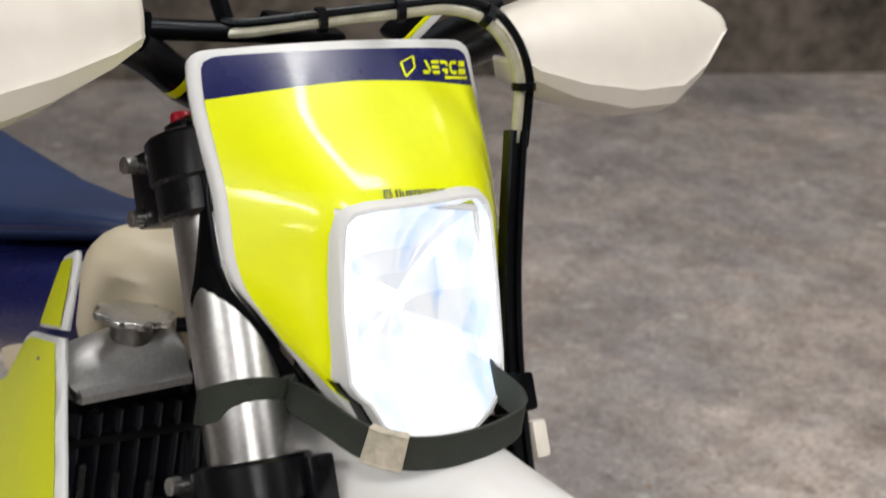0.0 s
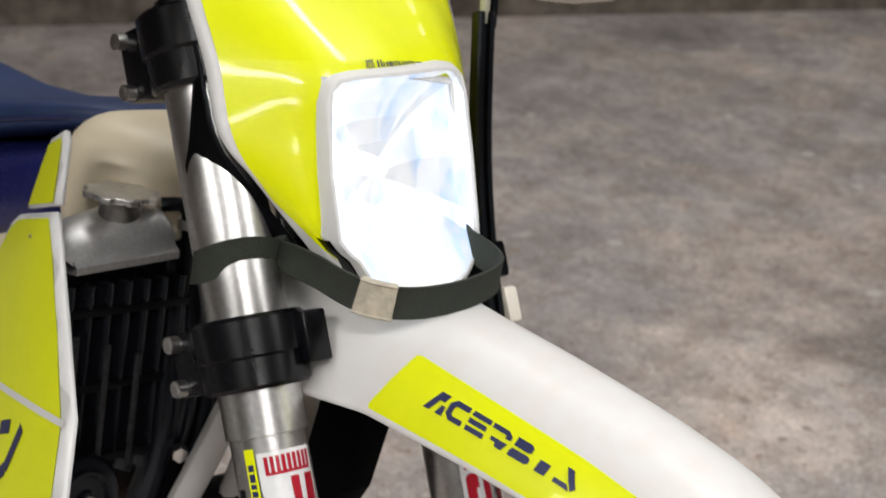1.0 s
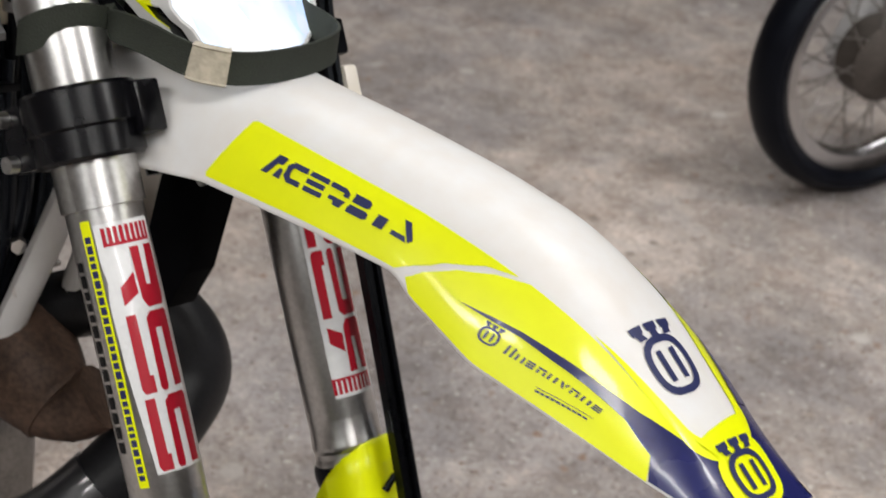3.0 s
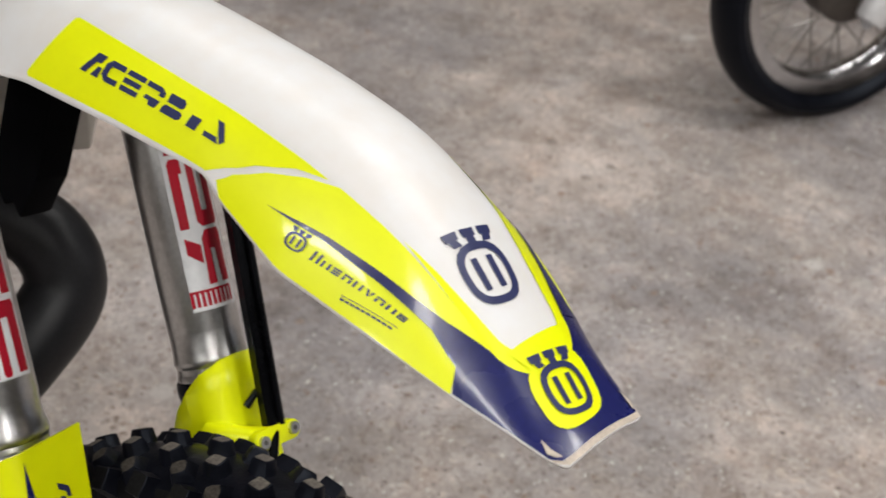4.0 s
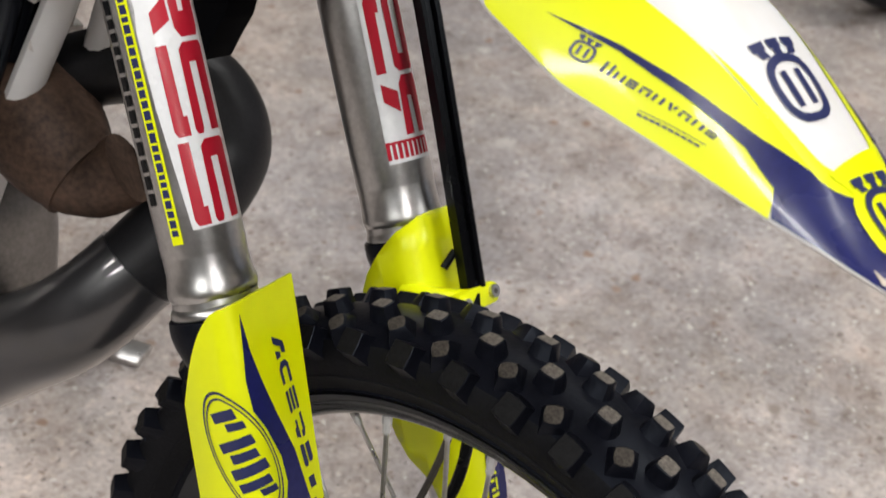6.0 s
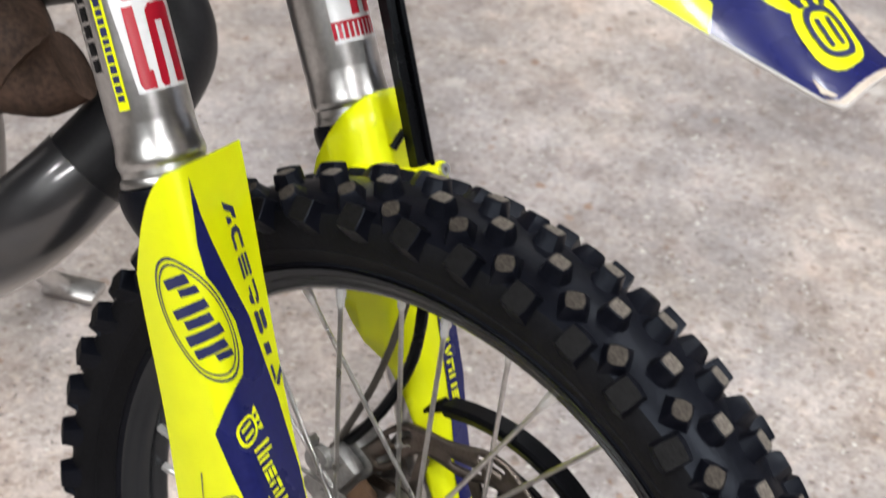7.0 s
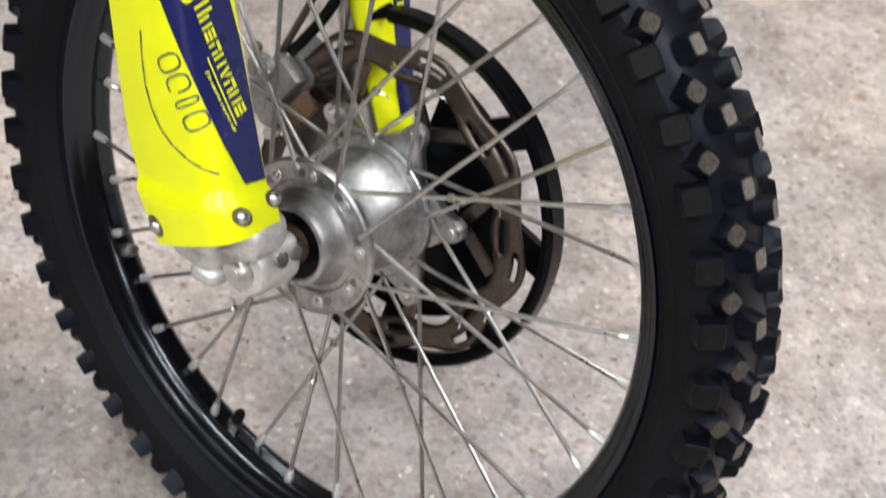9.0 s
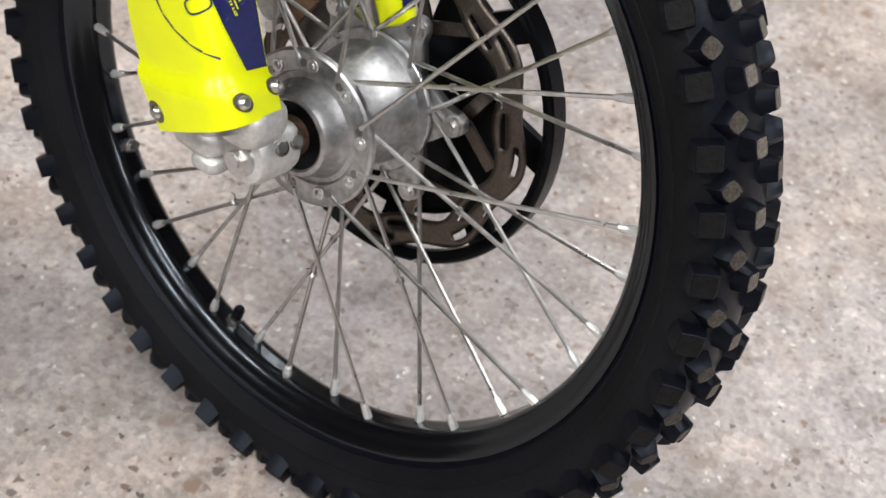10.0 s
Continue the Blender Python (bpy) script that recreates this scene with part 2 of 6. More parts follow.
def sweep(pts, section, bm=None, up=(0, 0, 1), caps=True, scale=None):
    """Sweeps a closed section of (side, up) along a path."""
    rows = []
    pts = [Vector(p) for p in pts]
    for i, p in enumerate(pts):
        d = (pts[min(i + 1, len(pts) - 1)] - pts[max(i - 1, 0)]).normalized()
        side = d.cross(Vector(up)).normalized()
        top = side.cross(d)
        k = scale[i] if scale else 1
        rows.append([p + side * a * k + top * b * k for a, b in section])
    return grid(rows, close_v=True, caps=caps, bm=bm)


def ring(r, n=12, ry=None):
    return [(r * math.cos(2 * math.pi * k / n), (ry or r) * math.sin(2 * math.pi * k / n)) for k in range(n)]


def rod(a, b, r, seg=8, bm=None):
    d = (Vector(b) - Vector(a)).normalized()
    up = (1, 0, 0) if abs(d.x) < 0.8 else (0, 1, 0)
    return sweep([a, b], ring(r, seg), bm=bm, up=up)


def block(m, sx, sy, sz, bevel=0.002, bm=None):
    """A box with bevelled edges, its middle at the pose m."""
    own = bmesh.new()
    bmesh.ops.create_cube(own, size=1.0, matrix=Matrix.Diagonal((sx, sy, sz, 1)))
    if bevel:
        bmesh.ops.bevel(own, geom=own.edges[:], offset=bevel, segments=2, affect="EDGES", profile=0.6)
    own.transform(m)
    if bm is None:
        return own
    me = bpy.data.meshes.new("tmp")
    own.to_mesh(me)
    own.free()
    bm.from_mesh(me)
    bpy.data.meshes.remove(me)
    return bm


def prism(outline, m, depth, bevel=0.0015, bm=None):
    """An outline of (x, y) drawn out along the z axis of the pose m, from 0 to depth."""
    own = bmesh.new()
    low = [own.verts.new((x, y, 0)) for x, y in outline]
    f = own.faces.new(low)
    new_geom = bmesh.ops.extrude_face_region(own, geom=[f])["geom"]
    bmesh.ops.translate(own, verts=[g for g in new_geom if isinstance(g, bmesh.types.BMVert)], vec=(0, 0, depth))
    bmesh.ops.recalc_face_normals(own, faces=own.faces)
    if bevel:
        bmesh.ops.bevel(own, geom=own.edges[:], offset=bevel, segments=2, affect="EDGES", profile=0.6)
    own.transform(m)
    if bm is None:
        return own
    me = bpy.data.meshes.new("tmp")
    own.to_mesh(me)
    own.free()
    bm.from_mesh(me)
    bpy.data.meshes.remove(me)
    return bm


def film(shape, outlines, step, off, cuts_y=()):
    """Thin film laid on a shape(u, v) -> (point, normal): outlines of (u, v), cut finely enough to follow it."""
    bm = bmesh.new()
    for outline in outlines:
        vs = [bm.verts.new((u, v, 0)) for u, v in outline]
        bm.faces.new(vs)
    us = [v.co.x for v in bm.verts]
    ws = [v.co.y for v in bm.verts]
    su, sv = step
    for lo, hi, st, axis in ((min(us), max(us), su, 0), (min(ws), max(ws), sv, 1)):
        k = math.floor(lo / st) + 1
        while k * st < hi:
            co, no = [0, 0, 0], [0, 0, 0]
            co[axis], no[axis] = k * st, 1
            bmesh.ops.bisect_plane(bm, geom=bm.verts[:] + bm.edges[:] + bm.faces[:], plane_co=co, plane_no=no)
            k += 1
    for c in cuts_y:
        bmesh.ops.bisect_plane(bm, geom=bm.verts[:] + bm.edges[:] + bm.faces[:], plane_co=(0, c, 0), plane_no=(0, 1, 0))
    bmesh.ops.remove_doubles(bm, verts=bm.verts, dist=1e-6)
    bmesh.ops.triangulate(bm, faces=bm.faces[:])
    for v in bm.verts:
        p, n = shape(v.co.x, v.co.y)
        v.co = Vector(p) + Vector(n) * off
    return bm


def normal_of(shape, u, v, du, dv):
    a, b = Vector(shape(u + du, v)) - Vector(shape(u - du, v)), Vector(shape(u, v + dv)) - Vector(shape(u, v - dv))
    n = a.cross(b)
    return n.normalized() if n.length > 1e-12 else Vector((0, 0, 1))


def smooth_table(xs, ys, x, soft):
    return float(np.mean(np.interp([x + soft * k for k in (-1, -0.5, 0, 0.5, 1)], xs, ys)))


def rounded(x0, y0, x1, y1, r, n=4):
    pts = []
    for cx, cy, a0 in ((x1 - r, y1 - r, 0), (x0 + r, y1 - r, 90), (x0 + r, y0 + r, 180), (x1 - r, y0 + r, 270)):
        for k in range(n + 1):
            a = radians(a0 + 90 * k / n)
            pts.append((cx + r * math.cos(a), cy + r * math.sin(a)))
    return pts


def band(pts, w):
    """A line of width w drawn along points, as quads."""
    out = []
    for (x0, y0), (x1, y1) in zip(pts, pts[1:]):
        d = math.hypot(x1 - x0, y1 - y0) or 1
        nx, ny = -(y1 - y0) / d * w / 2, (x1 - x0) / d * w / 2
        out.append([(x0 + nx, y0 + ny), (x1 + nx, y1 + ny), (x1 - nx, y1 - ny), (x0 - nx, y0 - ny)])
    return out


def rounded_body(cx, cy, cz, sx, sy, sz, power=3.0, n=28, taper=0.0):
    rows = []
    for i in range(n + 1):
        th = math.pi * i / n
        row = []
        for j in range(2 * n):
            ph = 2 * math.pi * j / (2 * n)
            d = (math.sin(th) * math.cos(ph), math.sin(th) * math.sin(ph), math.cos(th))
            q = sum(abs(c) ** power for c in d) ** (-1 / power)
            k = 1 + taper * d[0] * q
            row.append(Vector((cx + sx * d[0] * q, cy + sy * d[1] * q * k, cz + sz * d[2] * q * k)))
        rows.append(row)
    bm = grid(rows, close_v=True)
    bmesh.ops.remove_doubles(bm, verts=bm.verts, dist=1e-5)
    return bm


# ---- the yard ----
floor_bm = bmesh.new()
bmesh.ops.create_grid(floor_bm, x_segments=4, y_segments=4, size=30)
tagged(link("floor", floor_bm, CONCRETE, smooth=False), "worn grey concrete floor with stains and grit", "floor", kind="structure")
wall_bm = block(pose(-2.72, 4.14, 1.65, 0, 0, -37), 0.3, 40, 3.3, 0.0)
tagged(link("wall_north", wall_bm, WALL, smooth=False), "dark stained rendered wall behind the yard", "wall", kind="structure")
# Walls out of view, added to keep horizon light off metal and rubber.
for name, x, y, rz in (("unseen_wall_east", 9.0, 0.0, -37), ("unseen_wall_south", 1.0, -9.0, 53), ("unseen_wall_west", -9.0, -4.0, 53)):
    closing = block(pose(x, y, 1.65, 0, 0, rz), 0.3, 40, 3.3, 0.0)
    tagged(link(name, closing, WALL, smooth=False), "unseen dark stained rendered wall, added to shut out side light", "wall", kind="structure")
# Ceiling out of view, kept dark so that little light bounces down.
ceil_bm = block(pose(0, 0, 3.35), 60, 60, 0.2, 0.0)
tagged(link("ceiling", ceil_bm, CEILING, smooth=False), "plain dark grey ceiling, unseen, added to cut fill light", "ceiling", kind="structure")

# ---- the motorcycle: x ahead, y to its left, leaning to its left on its side stand ----
bike = tagged(new("motorcycle"), "white, yellow and navy enduro motorcycle leaning on its side stand", "motorcycle")
bike.empty_display_size = 0.1
bike.matrix_world = Matrix.Rotation(radians(-1.13), 4, "Y") @ Matrix.Rotation(radians(-12.31), 4, "X")
AXLE = Vector((0, 0, 0.345))
RAKE = radians(27.0)
F0, YF = 0.1536, 0.104


def fk(f, y, s):
    """A place by the fork: f ahead, s up along it."""
    return Vector((f * math.cos(RAKE) - s * math.sin(RAKE), y, f * math.sin(RAKE) + s * math.cos(RAKE)))


def fork_pose(f, y, s):
    """A pose whose z axis runs up the fork and whose x axis points ahead."""
    return Matrix.Translation(fk(f, y, s)) @ Matrix.Rotation(-RAKE, 4, "Y")


# front wheel
wheel_pose = Matrix.Translation(AXLE) @ Matrix.Rotation(radians(90), 4, "X")


def on_wheel(r, alpha, y):
    """alpha: degrees from the rear, downwards."""
    a = radians(alpha)
    return Vector((-r * math.cos(a), y, AXLE.z - r * math.sin(a)))


RIM_PROFILE = [(0.2580, 0.004), (0.2580, 0.008), (0.2598, 0.0115), (0.2625, 0.0145), (0.2660, 0.0165), (0.2695, 0.0185), (0.2740, 0.0235), (0.2770, 0.0240),
               (0.2780, 0.0225), (0.2760, 0.0205), (0.2700, 0.0170)]
prof = [(r, -h) for r, h in reversed(RIM_PROFILE)] + RIM_PROFILE
front_wheel = part("front_wheel", lathe(prof, wheel_pose, 120, closed=True), RIM, bike, "black rim with steel spokes", angle=50)

TYRE = [(0.2725, 0.0195), (0.2790, 0.0235), (0.2806, 0.0262), (0.2822, 0.0256), (0.2930, 0.0345), (0.2940, 0.0356), (0.2952, 0.0352), (0.3030, 0.0395), (0.3130, 0.0405), (0.3210, 0.0375), (0.3270, 0.0300), (0.3310, 0.0190), (0.3330, 0.0070)]
tp = TYRE + [(r, -h) for r, h in reversed(TYRE)]
tyre_bm = lathe(tp, wheel_pose, 144)


def knob_mesh(la, ly, levels, crown, step=None):
    """A tread block lofted through levels of (height, scale, squareness); its crown is worn. step: a smaller raised pad on it."""
    bm = bmesh.new()
    loops = []
    for z, k, p in levels:
        loop = []
        for i in range(12):
            a = 2 * math.pi * (i + (0.5 if levels[-1][2] > 2 else 0.0)) / 12
            c, d = math.cos(a), math.sin(a)
            q = (abs(c) ** p + abs(d) ** p) ** (-1 / p)
            loop.append(bm.verts.new((la * 0.5 * k * c * q, ly * 0.5 * k * d * q, z)))
        loops.append(loop)
    for lo, hi in zip(loops, loops[1:]):
        for k in range(12):
            bm.faces.new((lo[k], lo[(k + 1) % 12], hi[(k + 1) % 12], hi[k]))
    bm.faces.new(loops[-1]).material_index = 1
    if step:
        sx, sy, sh = step
        n = len(bm.faces)
        block(Matrix.Translation((0, 0, levels[-1][0])), sx, sy, sh, 0, bm=bm)
        bm.faces.ensure_lookup_table()
        for f in bm.faces[n:]:
            f.material_index = 1
    me = bpy.data.meshes.new("tread_knob")
    bmesh.ops.recalc_face_normals(bm, faces=bm.faces)
    bm.to_mesh(me)
    bm.free()
    for m in (RUBBER, crown):
        me.materials.append(m)
    me.shade_smooth()
    me.set_sharp_from_angle(angle=radians(26))
    return me


def knob_at(me, alpha, y, tilt, r0, twist):
    base = on_wheel(r0, alpha, y)
    up = (base - Vector((0, y, AXLE.z))).normalized()
    side = Vector((0, 1, 0))
    ahead = -up.cross(side)
    z2 = (up * math.cos(tilt) + side * math.sin(tilt)).normalized()
    y1 = (side * math.cos(tilt) - up * math.sin(tilt)).normalized()
    x2 = (ahead * math.cos(twist) + y1 * math.sin(twist)).normalized()
    y2 = z2.cross(x2)
    ob = new("tread_knob", me)
    ob.parent = front_wheel
    ob.matrix_basis = Matrix(((x2.x, y2.x, z2.x, base.x), (x2.y, y2.y, z2.y, base.y), (x2.z, y2.z, z2.z, base.z), (0, 0, 0, 1)))
    return ob


tyre = part("tyre", tyre_bm, RUBBER, front_wheel, "knobbly black off-road tyre with worn tread tops", angle=30)
tyre.data.materials.append(SIDEWALL)
for face in tyre.data.polygons:
    r = math.hypot(face.center.x, face.center.z - AXLE.z)
    face.material_index = 1 if 0.2822 < r < 0.3200 else 0
for yl in (-0.0045, 0.0035):
    part("tread_line", lathe([(0.3318, yl - 0.0007), (0.3324, yl - 0.0007), (0.3324, yl + 0.0007), (0.3318, yl + 0.0007)], wheel_pose, 120, closed=True), TREAD_LINE, front_wheel, "faint purple line round the tread")
SIDE_WORN = mat("scuffed_rubber", (0.009, 0.0088, 0.0095), 0.6, vary=0.35, scale=60, fine=500, bump=0.4, gloss=0.12)
rng = random.Random(4)
NK = 48
SIDE_KNOB = knob_mesh(0.0180, 0.0180, [(-0.006, 1.30, 5), (0.0005, 1.12, 7), (0.0080, 0.97, 12), (0.0104, 0.94, 12), (0.0110, 0.88, 12)], SIDE_WORN)
MID_KNOB = knob_mesh(0.0165, 0.0165, [(-0.006, 2.00, 1.05), (0.0005, 1.62, 1.10), (0.0055, 1.32, 1.2), (0.0108, 1.00, 1.35), (0.0120, 0.84, 1.4)], WORN)
TOP_KNOB = knob_mesh(0.0150, 0.0135, [(-0.006, 1.75, 2.0), (0.0005, 1.45, 2.4), (0.0105, 1.00, 6), (0.0128, 0.92, 8), (0.0135, 0.80, 8)], BRIGHT_WORN)


def pitch(k):
    """The tread's pitch is a little uneven round the tyre; degrees from the rear for the block of number k."""
    turns, k = divmod(k, NK)
    return float(np.interp(k, [0, 11, 22, 30, 48], [251.0, 169.4, 90.1, 27.1, -109.0])) - 360 * turns


for k in range(NK):
    out = k % 2
    for sgn in (-1, 1):
        kk = k if sgn < 0 else k + 0.5
        jit = rng.uniform(-0.2, 0.2)
        knob_at(SIDE_KNOB, pitch(kk) + jit, sgn * 0.0372, sgn * radians(54), 0.3190, sgn * radians(6 + rng.uniform(-3, 3)))
        knob_at(MID_KNOB, pitch(kk - 0.38 - 0.07 * out), sgn * (0.0285 if out else 0.0235), sgn * radians(36 if out else 27), 0.3236 if out else 0.3265, sgn * radians(10 + rng.uniform(-6, 6)))
        knob_at(TOP_KNOB, pitch(kk + 0.08), sgn * (0.0125 if out else 0.0105), sgn * radians(9), 0.3293, sgn * radians(rng.uniform(-5, 5)))

# spokes and nipples: near side to the right flange, far side to the left
HUB_N, HUB_F = -0.0345, 0.037
for k in range(36):
    near = k % 2 == 0
    y_hub, lean = (HUB_N, 37 if k % 4 == 0 else -22) if near else (HUB_F, 43 if k % 4 == 3 else -24)
    alpha = 11.2 + 10 * k
    y_rim = -0.005 if near else 0.005
    a, b = on_wheel(0.0525, alpha + lean, y_hub + (0.0025 if k % 4 in (0, 3) else -0.0025)), on_wheel(0.2600, alpha, y_rim)
    spoke = part("spoke", rod(a, b, 0.0018, 8), SPOKE, front_wheel)
    d = (a - b).normalized()
    nb = rod(b - d * 0.004, b + d * 0.009, 0.0037, 6)
    rod(b + d * 0.009, b + d * 0.0145, 0.0030, 10, bm=nb)
    rod(b + d * 0.0145, b + d * 0.0160, 0.0024, 10, bm=nb)
    part("nipple", nb, NIPPLE, front_wheel, smooth=False)
    seat_bm = lathe([(0.0, -0.001), (0.0056, -0.001), (0.0050, 0.0022), (0.0038, 0.0030), (0.0, 0.0030)], Matrix.Translation(b - d * 0.001) @ d.to_track_quat("Z", "Y").to_matrix().to_4x4(), 12)
    part("nipple_seat", seat_bm, RIM, front_wheel)
    if k % 4 in (0, 3):
        # thin wire wound round the crossing of two spokes, its ends twisted off
        c = a + (b - a) * 0.40
        coil = [c + d * (0.0012 * (i / 8 - 1.5)) + (Vector((0, 1, 0)) * math.cos(i * 0.785) + d.cross(Vector((0, 1, 0))) * math.sin(i * 0.785)) * 0.0026 for i in range(25)]
        tail = [coil[-1] + (d.cross(Vector((0, 1, 0))) * 0.0030 - d * 0.0016) * i + Vector((0, 0.0012 * (-1) ** i, 0)) for i in range(1, 4)]
        part("spoke_tie", sweep(coil + tail, ring(0.0006, 5), up=(0.3, 0.9, 0.2)), SPOKE, front_wheel)
# hub: a dished flange with a bearing cup on the right, a barrel that widens to the disc side
hub = [(0.0, -0.046), (0.0262, -0.046), (0.0262, -0.0525), (0.0280, -0.0535), (0.0310, -0.0525), (0.0330, -0.0490), (0.0350, -0.0420), (0.0365, -0.0385), (0.0385, -0.0345), (0.0425, -0.0335), (0.0440, -0.0355), (0.0560, -0.0365), (0.0585, -0.0372), (0.0605, -0.0360), (0.0605, -0.0320), (0.0590, -0.0310),
       (0.0480, -0.0305), (0.0425, -0.0270), (0.0415, -0.0200), (0.0420, -0.0080), (0.0440, 0.0060), (0.0465, 0.0180), (0.0480, 0.0280), (0.0485, 0.0340), (0.0560, 0.0350), (0.0568, 0.0360), (0.0568, 0.0385), (0.0555, 0.0395), (0.0450, 0.0420), (0.0330, 0.052), (0.0270, 0.066), (0.0, 0.066)]
hub_pose = Matrix.Translation(AXLE) @ Matrix.Rotation(radians(-90), 4, "X")
hub_ob = part("hub", lathe(hub, hub_pose, 72), HUB_ALU, front_wheel, "machined aluminium hub")
for k in range(18):
    p = on_wheel(0.0500, 20 * k + (5 if k % 2 else -5) + 11, -0.0362)
    if k % 2:
        part("spoke_boss", lathe([(0.0026, 0.0), (0.0052, 0.0), (0.0048, 0.0012), (0.0026, 0.0012)], Matrix.Translation(p) @ Matrix.Rotation(radians(90), 4, "X"), 14, closed=True), ALU, hub_ob)
        part("spoke_head", lathe([(0.0, 0.0032), (0.0014, 0.0031), (0.0028, 0.0022), (0.0034, 0.0006), (0.0034, -0.001), (0.0, -0.001)], Matrix.Translation(p) @ Matrix.Rotation(radians(90), 4, "X"), 12), STEEL, hub_ob)
    else:
        # Flat disc whose dark colour stands in for the shade inside a hole.
        part("dark_hole_disc", rod(p + Vector((0, 0.001, 0)), p + Vector((0, -0.0004, 0)), 0.0032, 12), DARK_STEEL, hub_ob)
part("bearing_seal", lathe([(0.0130, -0.0500), (0.0170, -0.0515), (0.0225, -0.0505), (0.0262, -0.0515), (0.0262, -0.0470), (0.0130, -0.0470)], hub_pose, 48, closed=True), BLACK, hub_ob, "black rubber bearing seal")
part("axle_spacer", lathe([(0.0, -0.0680), (0.0148, -0.0680), (0.0152, -0.0660), (0.0152, -0.0490), (0.0, -0.0490)], hub_pose, 40), RUSTY, hub_ob, "rusty brown axle spacer")

# brake disc with a wavy edge, and its black guard ring
DISC_Y = 0.058
disc = bmesh.new()
seg = 216


def disc_loop(r, wave, phase):
    out = []
    for k in range(seg):
        a = 2 * math.pi * k / seg
        rr = r + wave * math.cos(9 * a + phase)
        out.append(disc.verts.new((rr * math.cos(a), DISC_Y - 0.0015, AXLE.z + rr * math.sin(a))))
    return out


rings = [disc_loop(0.1040, 0.0045, 0.9), disc_loop(0.1095, 0.003, 0.9), disc_loop(0.1135, 0.002, 0.6), disc_loop(0.1200, 0.002, 0.3), disc_loop(0.1240, 0.003, 0.0), disc_loop(0.1285, 0.0042, 0.0)]
for n, (lo, hi) in enumerate(zip(rings, rings[1:])):
    for k in range(seg):
        m = (k + (6 if n == 3 else 0)) % 24
        if n == 1 and 3 <= m < 12 or n == 3 and 4 <= m < 11:
            continue
        disc.faces.new((lo[k], lo[(k + 1) % seg], hi[(k + 1) % seg], hi[k]))
brake_disc = part("brake_disc", disc, DISC_STEEL, front_wheel, "wavy slotted brown-grey steel brake disc")
solid = brake_disc.modifiers.new("thickness", "SOLIDIFY")
solid.thickness, solid.offset = 0.003, 0
for k in range(6):
    a = 2 * math.pi * (k + 0.2) / 6
    for w in (-0.20, 0.20):
        p0 = (0.072 * math.cos(a), DISC_Y, AXLE.z + 0.072 * math.sin(a))
        p1 = (0.106 * math.cos(a + w * 1.6), DISC_Y, AXLE.z + 0.106 * math.sin(a + w * 1.6))
        part("disc_arm", sweep([p0, p1], [(-0.0014, -0.005), (0.0014, -0.005), (0.0014, 0.005), (-0.0014, 0.005)], up=(math.sin(a), 0, -math.cos(a))), DISC_STEEL, front_wheel)
lug_out = [(0.040, -0.027), (0.056, -0.019), (0.068, -0.0105), (0.078, -0.0090), (0.0835, -0.0050), (0.0845, 0.0), (0.0835, 0.0050), (0.078, 0.0090), (0.068, 0.0125), (0.056, 0.022), (0.040, 0.030)]
for k in range(6):
    a = 2 * math.pi * (k + 0.2) / 6
    up_y = Matrix(((math.cos(a), -math.sin(a), 0, 0), (0, 0, -1, 0.0500), (math.sin(a), math.cos(a), 0, AXLE.z), (0, 0, 0, 1)))
    lug = part("disc_lug", prism(lug_out, up_y, 0.0095, 0.002), HUB_ALU, hub_ob)
    p = Vector((0.0755 * math.cos(a), 0.0405, AXLE.z + 0.0755 * math.sin(a)))
    part("lug_boss", rod(p, p + Vector((0, -0.0035, 0)), 0.0078, 18), ALU, lug)
    bolt = rod(p + Vector((0, -0.0035, 0)), p + Vector((0, -0.0060, 0)), 0.0046, 14)
    rod(p + Vector((0, -0.0060, 0)), p + Vector((0, -0.0064, 0)), 0.0022, 6, bm=bolt)
    part("disc_bolt", bolt, STEEL, lug, smooth=False)
def arc_lathe(profile, a0, a1, n):
    """A closed profile of (radius, y) turned round the axle from a0 to a1, in degrees from the rear, downwards, with closed ends."""
    return grid([[on_wheel(r, a0 + (a1 - a0) * k / n, y) for r, y in profile] for k in range(n + 1)], close_v=True, caps=True)


disc_guard = part("disc_guard", arc_lathe([(0.1360, 0.0680), (0.1430, 0.0640), (0.1455, 0.0645), (0.1468, 0.0665), (0.1462, 0.0830), (0.1440, 0.0845), (0.1415, 0.0740), (0.1360, 0.0730)], 286, 40, 96), BLACK, bike, "black plastic brake disc guard")
part("guard_plate", arc_lathe([(0.020, 0.082), (0.104, 0.082), (0.1070, 0.079), (0.1085, 0.080), (0.1070, 0.086), (0.020, 0.086)], 262, 40, 72), BLACK, disc_guard)
tip = [on_wheel(0.1445 - 0.003 * k, 286 + 3.5 * k, 0.072) for k in range(4)]
part("guard_tip", sweep(tip, ring(0.0060, 10, 0.0045), up=(0, 1, 0), scale=[1.0, 0.8, 0.5, 0.15]), BLACK, disc_guard)
for al in (232, 188, 146, 104, 62):
    p0, p1 = on_wheel(0.100, al, 0.081), on_wheel(0.139, al - 5, 0.075)
    part("guard_strut", sweep([p0, p1], [(-0.003, -0.013), (0.003, -0.013), (0.003, 0.013), (-0.003, 0.013)], up=(math.sin(radians(al)), 0, -math.cos(radians(al)))), BLACK, disc_guard, smooth=False)


# ---- fork ----
FL, YL = 0.138, 0.098


